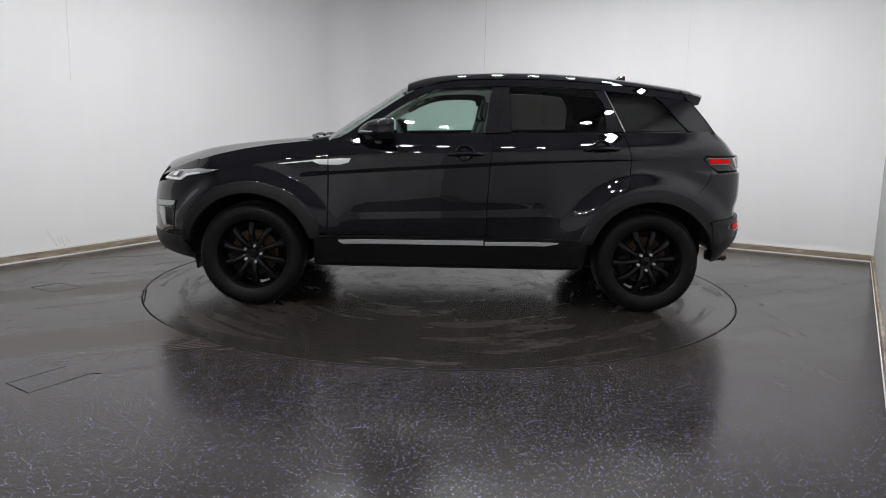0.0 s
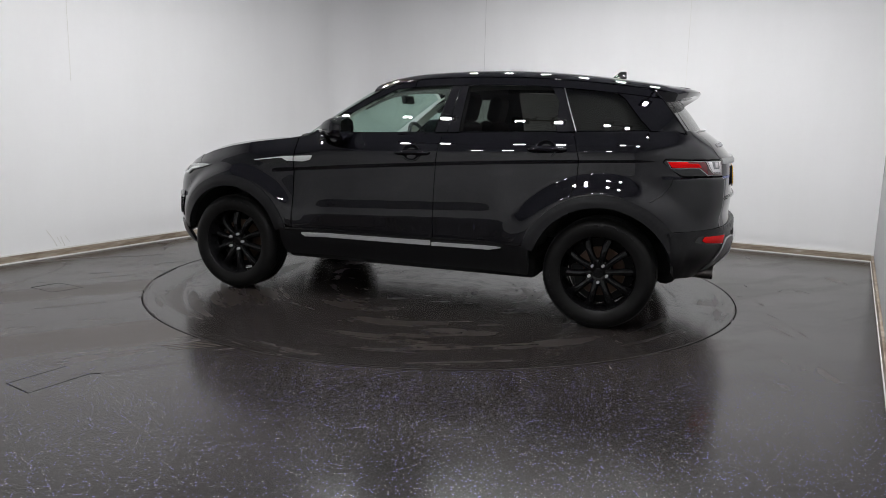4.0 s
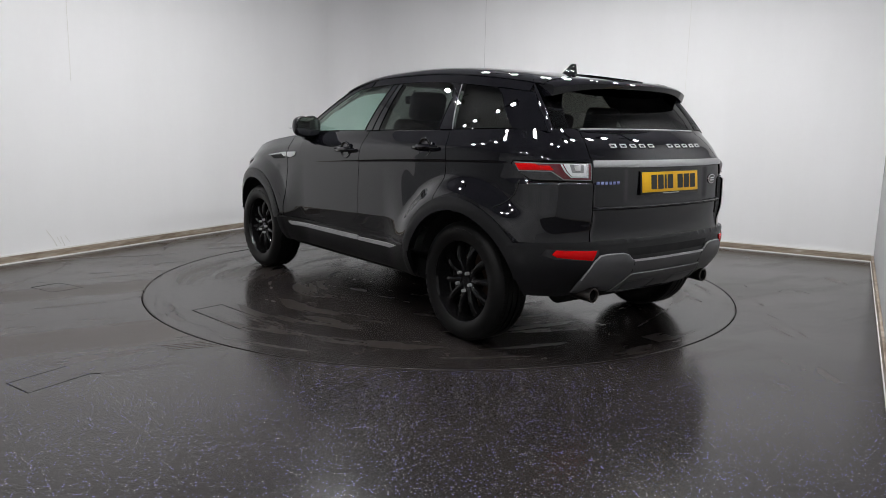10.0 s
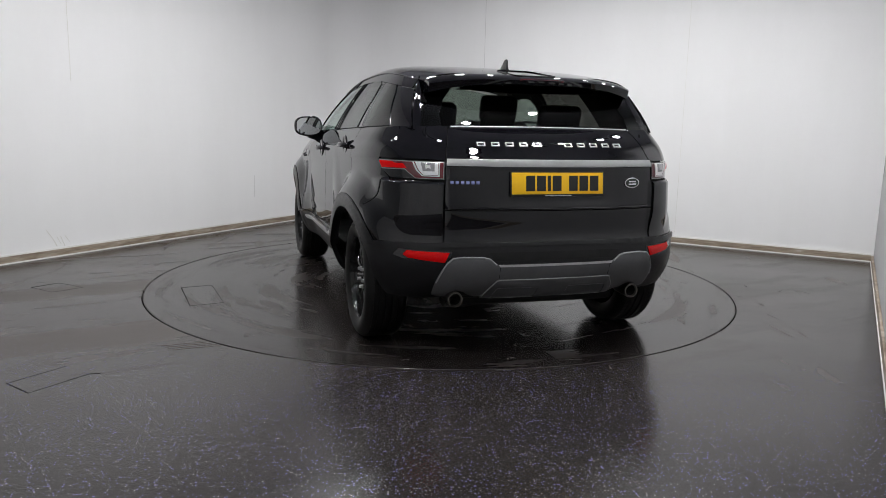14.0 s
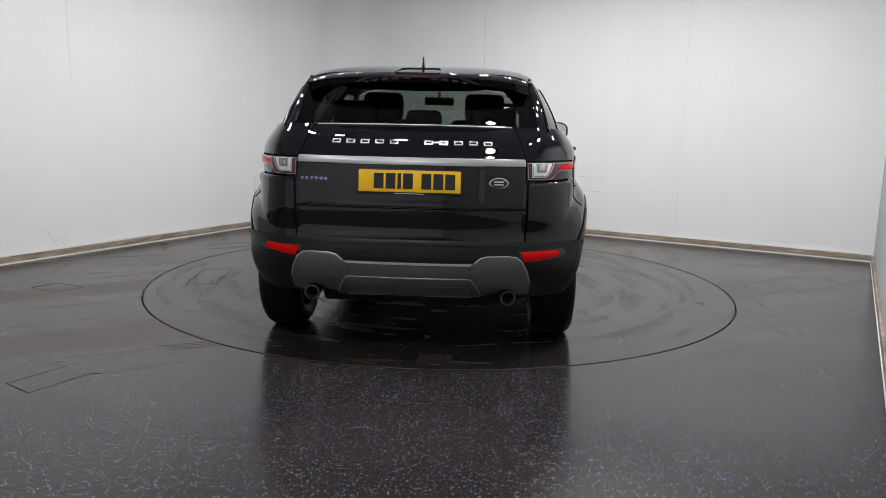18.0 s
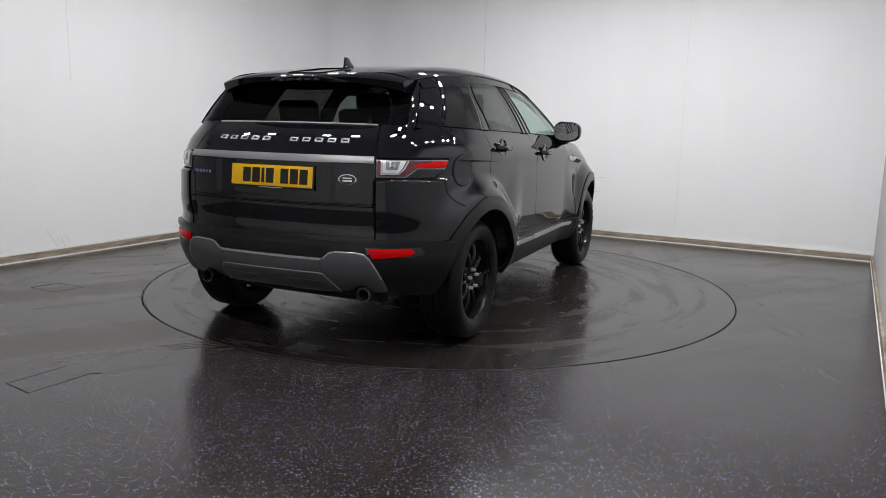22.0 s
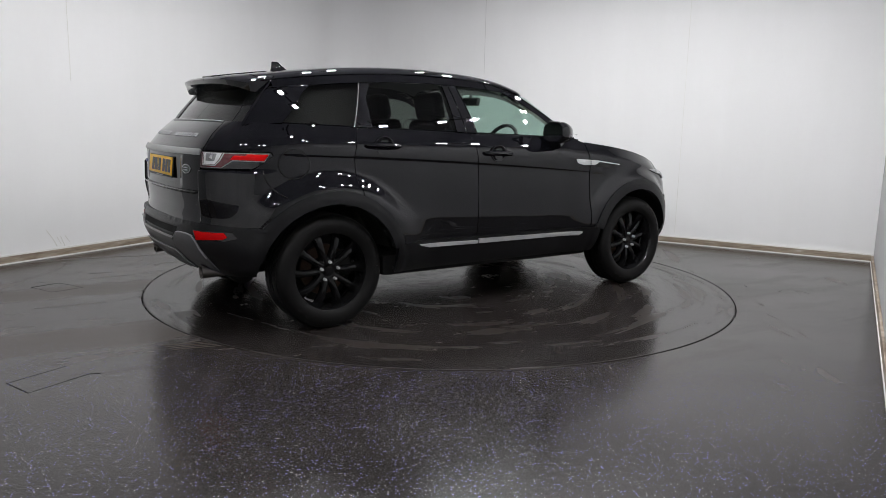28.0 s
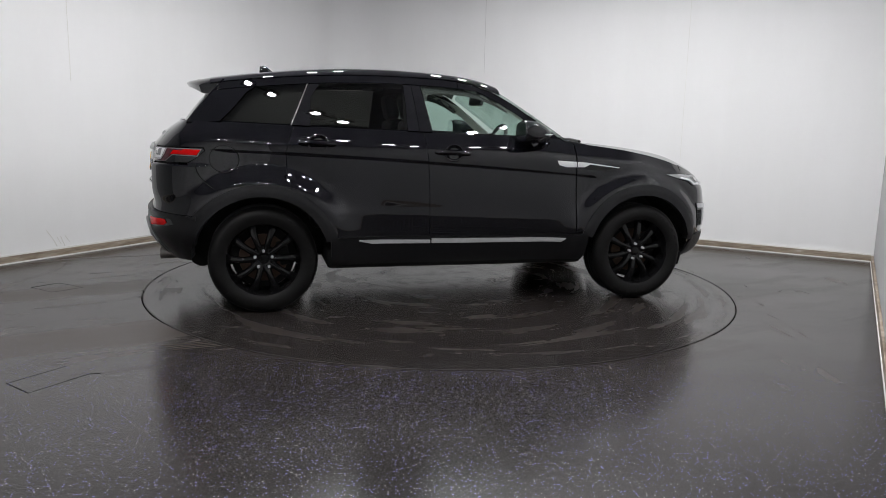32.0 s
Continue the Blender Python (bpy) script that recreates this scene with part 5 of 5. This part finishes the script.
def door_mirror(m):
    bm = bmesh.new()
    # housing: stations along x, from the glass forwards
    c = Vector((0.435, 0.952, 1.205))
    st = []
    for dx, ky, kz, dz in ((-0.055, 0.93, 0.92, 0.0), (-0.045, 1.0, 1.0, 0.0), (0.0, 1.0, 0.99, 0.0), (0.06, 0.93, 0.90, -0.003), (0.115, 0.78, 0.74, -0.010), (0.155, 0.55, 0.52, -0.018), (0.178, 0.30, 0.28, -0.024), (0.186, 0.10, 0.10, -0.026)):
        ring = []
        for k in range(20):
            a = 2 * math.pi * k / 20
            ca, sa = math.cos(a), math.sin(a)
            yy = math.copysign(abs(ca) ** 0.7, ca) * 0.108 * ky
            zz = math.copysign(abs(sa) ** 0.75, sa) * 0.083 * kz * (1.0 if ca < 0 else 0.92)
            ring.append(bm.verts.new((c.x + dx - 0.10 * yy, c.y + yy - 0.45 * max(dx, 0.0), c.z + zz + dz)))
        st.append(ring)
    for A, B in zip(st, st[1:]):
        for k in range(20):
            bm.faces.new((A[k], A[(k + 1) % 20], B[(k + 1) % 20], B[k]))
    bm.faces.new(st[-1])
    bm.faces.new(st[0][::-1])
    bmesh.ops.recalc_face_normals(bm, faces=bm.faces[:])
    root = part("door_mirror", bm, PAINT, car, "gloss black door mirror", mirror=m, sharp=45)
    bm = bmesh.new()
    ring = []
    for k in range(20):
        a = 2 * math.pi * k / 20
        ca, sa = math.cos(a), math.sin(a)
        yy = math.copysign(abs(ca) ** 0.7, ca) * 0.095
        ring.append(bm.verts.new((c.x - 0.0660 + 0.02 * yy, c.y + yy, c.z + math.copysign(abs(sa) ** 0.75, sa) * 0.066)))
    bm.faces.new(ring[::-1])
    part("mirror_glass", bm, MIRROR, root, "silvered mirror glass", mirror=m)
    bm = bmesh.new()
    add_tube(bm, [(0.50, 0.79, 1.118), (0.49, 0.86, 1.122), (0.475, 0.94, 1.136)], [0.042, 0.034, 0.026], 10)
    part("mirror_arm", bm, GLOSS_BLACK, root, mirror=m)
    part("indicator_strip", box((0.555, 1.002, 1.190), (0.10, 0.010, 0.006), (0, 0, -40), 0.002), CLEAR_LENS, root, mirror=m)


for m in (False, True):
    door_handle(m, -0.085, 1.056)
    door_handle(m, -0.985, 1.108)
    door_mirror(m)
    # exhaust tips
    s = -1 if m else 1
    bm = bmesh.new()
    mt = Matrix.Translation((-2.015, s * 0.522, 0.348)) @ Matrix.Rotation(radians(-90), 4, "Y")
    add_lathe(bm, [(0.036, -0.14), (0.041, -0.006), (0.040, 0.0), (0.034, 0.0), (0.032, -0.006), (0.031, -0.10), (0.0, -0.10)], mt, 28)
    bmesh.ops.remove_doubles(bm, verts=bm.verts[:], dist=1e-5)
    bmesh.ops.recalc_face_normals(bm, faces=bm.faces[:])
    ex = part("exhaust_tip", bm, STEEL, car, "round steel exhaust tip")
    bm = add_lathe(bmesh.new(), [(0.0308, -0.014), (0.0305, -0.095), (0.0, -0.095)], mt, 24)
    bmesh.ops.remove_doubles(bm, verts=bm.verts[:], dist=1e-5)
    part("exhaust_bore", bm, GAP, ex, "sooty black exhaust bore")

# fuel flap on the right flank
for s in (-1, 1):
    bm = box((1.735, s * 0.72, 0.275), (0.012, 0.17, 0.10), (0, 12, 0), 0.004)
    part("air_deflector", bm, TRIM, car, "small black rubber flap before the front wheel")
flap = [(-1.575 + 0.088 * math.cos(radians(a)), 1.000 + 0.082 * math.sin(radians(a))) for a in range(0, 360, 12)]
flank("fuel_flap", flap, PAINT, True, gap=0.0, lift=0.0050, depth=0.006, res=0.012)
flap = [(-1.575 + 0.0935 * math.cos(radians(a)), 1.000 + 0.0875 * math.sin(radians(a))) for a in range(0, 360, 12)]
flank("flap_seam", flap, GAP, True, gap=0.0, lift=0.0030, depth=0.004, res=0.012)


def on_rear(y, z, out=0.0):
    """Place and turn on the tail: x right along it, y up, z out."""
    r = np.array([r_of_y(y)])
    p, nrm = wrap(r, np.array([z]))[0], normals_of(wrap, r, np.array([z]), -1.0)[0]
    zax = Vector(nrm)
    xax = Vector((0, 0, 1)).cross(zax).normalized()
    yax = zax.cross(xax)
    m = Matrix((xax, yax, zax)).transposed().to_4x4()
    return Matrix.Translation(Vector(p) + zax * out) @ m


# number plate with plain bars
plate = part("number_plate", box((0, 0, 0), (0.520, 0.111, 0.005), bevel=0.002), YELLOW, car, "yellow rear number plate with black bars")
pm = pose(-2.088, 0.0, 0.958, 90 - 6, 0, -90)
part("plate_holder", box((0, -0.004, -0.006), (0.535, 0.13, 0.008), bevel=0.003), PLATE_BLACK, plate)
x = -0.182
for i, w in enumerate((0.05, 0.05, 0.018, 0.05, 0.0, 0.05, 0.05, 0.05)):
    if w == 0.0:
        x += 0.033
        continue
    part("plate_bar", box((x + w / 2, 0, 0.003), (w, 0.079, 0.002)), PLATE_BLACK, plate)
    x += w + 0.0105
for s in (-1, 1):
    part("plate_screw", box((s * 0.235, 0.0, 0.003), (0.010, 0.010, 0.003), (0, 0, 45), 0.002), YELLOW, plate)
part("maker_strip", box((0.0, -0.063, 0.0015), (0.15, 0.004, 0.002)), SATIN, plate)
plate.matrix_basis = pm

# raised silver blocks over the bar, and the small blue ones
blocks = [0.405 - 0.0785 * i for i in range(5)] + [-0.09 - 0.0785 * i for i in range(5)]
for y in blocks:
    bm = bmesh.new()
    for c, s in (((0, 0.010, 0.002), (0.044, 0.0055, 0.005)), ((0, -0.010, 0.002), (0.044, 0.0055, 0.005)), ((-0.019, 0, 0.002), (0.0065, 0.0150, 0.005)), ((0.019, 0, 0.002), (0.0065, 0.0150, 0.005))):
        add_box(bm, c, s)
    b = part("badge_block", bm, BADGE, car)
    b.matrix_basis = on_rear(y, 1.150, 0.001)
for i in range(6):
    b = part("badge_block", box((0, 0, 0.002), (0.018, 0.016, 0.004), bevel=0.001), BLUE_TRIM, car)
    b.matrix_basis = on_rear(0.560 - 0.0255 * i, 0.960, 0.001)
bm = add_lathe(bmesh.new(), [(0.0, 0.004), (0.0455, 0.004), (0.050, 0.003), (0.051, 0.0)], Matrix.Diagonal((1, 0.56, 1, 1)), 32)
bmesh.ops.remove_doubles(bm, verts=bm.verts[:], dist=1e-5)
ov = part("oval_badge", bm, CHROME, car, "small oval silver and green badge")
ov.matrix_basis = on_rear(-0.452, 0.957, 0.001)
bm = add_lathe(bmesh.new(), [(0.0, 0.0055), (0.043, 0.0055), (0.044, 0.004)], Matrix.Diagonal((1, 0.52, 1, 1)), 32)
bmesh.ops.remove_doubles(bm, verts=bm.verts[:], dist=1e-5)
part("badge_field", bm, Mat("badge_green", (0.005, 0.018, 0.011), 0.3, coat=0.3).m, ov)
for dy in (0.007, -0.007):
    part("badge_bar", box((0.0, dy, 0.006), (0.05, 0.007, 0.0015)), CHROME, ov)

# wiper parked under the windscreen and the cowl
bm = bmesh.new()
add_box(bm, (0.93, 0, 1.122), (0.16, 1.30, 0.018), (0, 10, 0), 0.006)
part("cowl", bm, TRIM, car)
bm = bmesh.new()
add_tube(bm, [(0.93, 0.58, 1.135), (0.98, 0.45, 1.142), (1.00, 0.1, 1.150), (1.01, -0.2, 1.146)], 0.011, 8)
add_tube(bm, [(0.98, -0.05, 1.14), (0.99, -0.35, 1.148), (0.95, -0.62, 1.138)], 0.011, 8)
part("wipers", bm, TRIM, car)


# ---- inside the car ----
def seat(x, y):
    """A front seat: cushion, bolstered back, headrest on rods."""
    part("seat_cushion", box((x + 0.02, y, 0.62), (0.50, 0.50, 0.16), (0, -6, 0), 0.05, 4), SEAT, car)
    bm = bmesh.new()
    add_box(bm, (x - 0.285, y, 0.955), (0.13, 0.50, 0.66), (0, -18, 0), 0.05, 4)
    add_box(bm, (x - 0.25, y + 0.225, 0.90), (0.15, 0.08, 0.50), (0, -18, 0), 0.03, 3)
    add_box(bm, (x - 0.25, y - 0.225, 0.90), (0.15, 0.08, 0.50), (0, -18, 0), 0.03, 3)
    part("seat_back", bm, SEAT, car)
    h = part("headrest", box((x - 0.40, y, 1.365), (0.10, 0.29, 0.20), (0, -12, 0), 0.045, 4), SEAT, car)
    for d in (-0.06, 0.06):
        part("headrest_rod", add_tube(bmesh.new(), [(x - 0.385, y + d, 1.22), (x - 0.40, y + d, 1.30)], 0.006, 8), CHROME, h)


seat(0.10, 0.37)
seat(0.10, -0.37)
part("rear_bench_cushion", box((-0.78, 0, 0.62), (0.50, 1.30, 0.17), (0, -6, 0), 0.05, 4), SEAT, car)
part("rear_bench_back", box((-1.09, 0, 0.93), (0.14, 1.36, 0.64), (0, -20, 0), 0.05, 4), SEAT, car)
for y, w, h in ((0.42, 0.29, 0.18), (0.0, 0.22, 0.13), (-0.42, 0.29, 0.18)):
    part("headrest", box((-1.215, y, 1.20 + h / 2), (0.09, w, h), (0, -14, 0), 0.04, 4), SEAT, car)
part("load_cover", box((-1.50, 0, 1.09), (0.62, 1.20, 0.015), (0, 0, 0), 0.005), DASH, car)
bm = bmesh.new()
add_box(bm, (0.68, 0, 1.03), (0.42, 1.50, 0.18), (0, 8, 0), 0.06, 4)
add_box(bm, (0.50, -0.37, 1.10), (0.16, 0.34, 0.10), (0, 10, 0), 0.04, 4)
add_box(bm, (0.20, 0, 0.68), (0.85, 0.22, 0.24), (0, 0, 0), 0.05, 3)
part("dashboard", bm, DASH, car)
bm = bmesh.new()
M = Matrix.Translation((0.36, -0.37, 1.075)) @ Matrix.Rotation(radians(-66), 4, "Y")
ringv = []
for i in range(36):
    a = 2 * math.pi * i / 36
    ringv.append([bm.verts.new(M @ Vector(((0.185 + 0.015 * math.cos(b)) * math.cos(a), (0.185 + 0.015 * math.cos(b)) * math.sin(a), 0.015 * math.sin(b)))) for b in [2 * math.pi * k / 8 for k in range(8)]])
for i in range(36):
    A, B = ringv[i], ringv[(i + 1) % 36]
    for k in range(8):
        bm.faces.new((A[k], A[(k + 1) % 8], B[(k + 1) % 8], B[k]))
add_box(bm, M @ Vector((0, 0, -0.02)), (0.05, 0.16, 0.12), (0, -66 + 90, 0), 0.02, 3)
add_box(bm, M @ Vector((0, 0, -0.01)), (0.02, 0.36, 0.03), (0, 24, 0), 0.008, 2)
bmesh.ops.recalc_face_normals(bm, faces=bm.faces[:])
part("steering_wheel", bm, DASH, car)
bm = bmesh.new()
add_box(bm, (0.33, 0, 1.425), (0.035, 0.24, 0.065), (0, 12, 6), 0.012, 3)
add_tube(bm, [(0.34, 0, 1.45), (0.37, 0, 1.50)], 0.012, 8)
part("cabin_mirror", bm, DASH, car)
# headliner and pillar linings
hl = lambda a, b: roof(a, b) - np.array([0, 0, 0.030])
sheet("headliner", hl, np.linspace(0.20, -1.62, 24), np.linspace(-0.985, 0.985, 21), HEADLINER, car, flip=1.0)
for m in (False, True):
    inner = lambda a, b: cabin(a, b) - np.array([0, 0.030, 0])
    for poly in ([(0.03, 1.490), (0.12, 1.462), (0.25, 1.402), (0.42, 1.294), (0.60, 1.156), (0.74, 1.13), (0.52, 1.285), (0.36, 1.395), (0.10, 1.495)],
                 [(-0.215, 1.19), (-0.268, 1.50), (-0.40, 1.50), (-0.41, 1.19)]):
        panel("pillar_lining", poly, inner, HEADLINER if poly[0][0] > 0 else DASH, car, mirror=m, flip=-1.0, gap=0, depth=0.005, res=0.06)
    panel("pillar_lining", [(-1.38, 1.47), (-1.44, 1.41), (-1.54, 1.30), (-1.60, 1.22), (-1.80, 1.215), (-1.74, 1.29), (-1.63, 1.43), (-1.56, 1.47)], inner, DASH, car, mirror=m, flip=-1.0, gap=0, depth=0.005, res=0.06)
    xs = [0.10, 0.0, -0.12, -0.24, -0.32]
    low = [(0.34, 1.330), (0.25, 1.380), (0.16, 1.418), (0.06, 1.440), (-0.06, 1.448), (-0.19, 1.448), (-0.225, 1.436), (-0.232, 1.40), (-0.32, 1.40)]
    panel("window_lining", low + [(x, header(x) - 0.020) for x in xs[::-1]] + [(0.25, 1.43), (0.36, 1.36)], inner, LINING, car, mirror=m, flip=-1.0, gap=0, depth=0.005, res=0.05)
    deep = lambda a, b: cabin(a, b) - np.array([0, 0.055, 0])
    panel("quarter_lining", [(-1.13, 1.20), (-1.02, 1.50), (-1.45, 1.47), (-1.66, 1.21)], deep, DASH, car, mirror=m, flip=1.0, gap=0, depth=0.005, res=0.06)
    bm = bmesh.new()
    add_box(bm, (0.0, 0.80, 0.93), (1.5, 0.05, 0.46), (0, 1.7, 0), 0.02)
    part("door_lining", bm, DASH, car, mirror=m)
    bm = bmesh.new()
    add_box(bm, (-0.95, 0.79, 0.95), (0.5, 0.05, 0.46), (0, 1.7, 0), 0.02)
    part("door_lining", bm, DASH, car, mirror=m)


# ---- marks on the floor and the walls ----
def strip(name, pts, width, mat, parent, z0=0.0, h=0.0012, label=""):
    """A flat thin strip along points on the ground."""
    bm = bmesh.new()
    for (x0, y0), (x1, y1) in zip(pts, pts[1:]):
        ln = math.hypot(x1 - x0, y1 - y0)
        add_box(bm, ((x0 + x1) / 2, (y0 + y1) / 2, z0 + h / 2), (ln + width * 0.5, width, h), (0, 0, math.degrees(math.atan2(y1 - y0, x1 - x0))))
    return part(name, bm, mat, parent, label)


# a lift-out cover in the disc, and the metal edge of the disc
hatch = [(0.12, 1.983), (-0.467, 1.914), (-0.419, 1.696), (0.165, 1.765), (0.12, 1.983)]
for a, e, wd in zip(hatch, hatch[1:], (0.006, 0.003, 0.003, 0.003)):
    strip("hatch_joint", [a, e], wd, GAP, turntable)
strip("disc_joint", [(2.03, 0.93), (2.16, 0.55)], 0.010, GAP, turntable)
bm = add_lathe(bmesh.new(), [(R_TABLE - 0.008, -0.002), (R_TABLE - 0.007, 0.0010), (R_TABLE - 0.004, 0.0010), (R_TABLE - 0.003, -0.002)], Matrix(), 160)
bmesh.ops.recalc_face_normals(bm, faces=bm.faces[:])
part("edge_ring", bm, TRIM, turntable, "dark metal edge ring of the disc")

cover = tagged(new("floor_hatch"), "flush rectangular hatch outline cut in the dark floor", "floor hatch")
for a, e, wd in (((-2.029, -2.564), (-1.864, -2.681), 0.005), ((-1.864, -2.681), (-1.714, -2.408), 0.002), ((-1.775, -2.515), (-1.714, -2.408), 0.005), ((-1.714, -2.408), (-1.665, -2.396), 0.004), ((-2.029, -2.564), (-1.879, -2.298), 0.002)):
    strip("hatch_joint", [a, e], wd, GAP, cover)
cover = tagged(new("floor_hatch"), "flush rectangular hatch outline cut in the dark floor", "floor hatch")
c0 = [(-2.987, -0.585), (-2.874, -0.417), (-2.63, -0.55), (-2.77, -0.72), (-2.987, -0.585)]
for a, e, wd in zip(c0, c0[1:], (0.009, 0.003, 0.002, 0.002)):
    strip("hatch_joint", [a, e], wd, GAP, cover)


def wall_line(b0, a0, z0, b1, a1, z1, wide, mat, name, label, cat):
    p, q = room(b0, a0, z0), room(b1, a1, z1)
    v = q - p
    bm = bmesh.new()
    m = Matrix.Translation((p + q) / 2) @ Matrix.Rotation(radians(TURN), 4, "Z")
    onback = a0 > 3.0
    sz = (wide if abs(z1 - z0) > 0.1 else v.length, 0.003, abs(z1 - z0)) if abs(z1 - z0) > 0.1 else (v.length, 0.003, wide)
    if not onback:
        sz = (sz[1], sz[0], sz[2])
    bmesh.ops.create_cube(bm, size=1.0, matrix=m @ Matrix.Diagonal((*sz, 1)))
    return tagged(part(name, bm, mat, None), label, cat, kind="structure")


SEAM = grained("seam_shadow", (0.62, 0.61, 0.61), 0.7, 0.1, 20.0, 0.0)
wall_line(LEFT, -0.90, 1.55, LEFT, -0.90, HIGH - 0.01, 0.006, CAULK, "trim", "pale vertical seam between wall boards", "seam")
wall_line(LEFT, 1.357, 0.345, LEFT, 1.357, 0.60, 0.006, SEAM, "trim", "short dark vertical crack in the wall paint", "crack")
wall_line(-1.255, BACK, 1.85, -1.255, BACK, HIGH - 0.01, 0.006, SEAM, "trim", "thin vertical seam between wall boards", "seam")
wall_line(1.145, BACK, 0.12, 1.145, BACK, HIGH - 0.01, 0.004, CAULK, "trim", "thin vertical seam between wall boards", "seam")
wall_line(-0.06, BACK, 0.673, 0.324, BACK, 0.673, 0.004, SEAM, "trim", "thin level scratch on the wall paint", "scratch")
wall_line(-0.05, BACK, 0.51, 0.30, BACK, 0.51, 0.004, SEAM, "trim", "thin level scratch on the wall paint", "scratch")


rng = random.Random(5)
for k in range(5):
    a0, z0 = -1.20 + 0.042 * k + rng.uniform(-0.01, 0.01), rng.uniform(0.13, 0.24)
    bm = bmesh.new()
    m = Matrix.Translation(room(LEFT + 0.0005, a0, z0)) @ Matrix.Rotation(radians(TURN), 4, "Z") @ Matrix.Rotation(radians(rng.uniform(15, 40)), 4, "X")
    bmesh.ops.create_cube(bm, size=1.0, matrix=m @ Matrix.Diagonal((0.002, rng.uniform(0.003, 0.006), rng.uniform(0.03, 0.11), 1)))
    tagged(part("trim", bm, SCUFF, None), "faint brown scuff on the white wall paint", "scuff", kind="structure")


marks = tagged(new("tyre_marks"), "pale dried tread marks on the dark floor", "floor marks", kind="structure")
for k in range(4):
    strip("tread_mark", [(-1.54 + 0.03 * k, -1.93 - 0.022 * k), (-1.44 + 0.03 * k, -1.885 - 0.022 * k), (-1.31 + 0.03 * k, -1.835 - 0.022 * k)], 0.009, TRACK_DIRT, marks, h=0.0006)


def motions():
    rows = []
    table = []
    for i in range(0, 33, 2):
        a = angle_at(i)
        c, s = math.cos(radians(a)), math.sin(radians(a))
        rows.append((float(i), pose(c * CAR_OFF[0] - s * CAR_OFF[1], s * CAR_OFF[0] + c * CAR_OFF[1], 0, 0, 0, a)))
        table.append((float(i), pose(0, 0, 0, 0, 0, a)))
    walk(car, rows)
    walk(turntable, table)


motions()
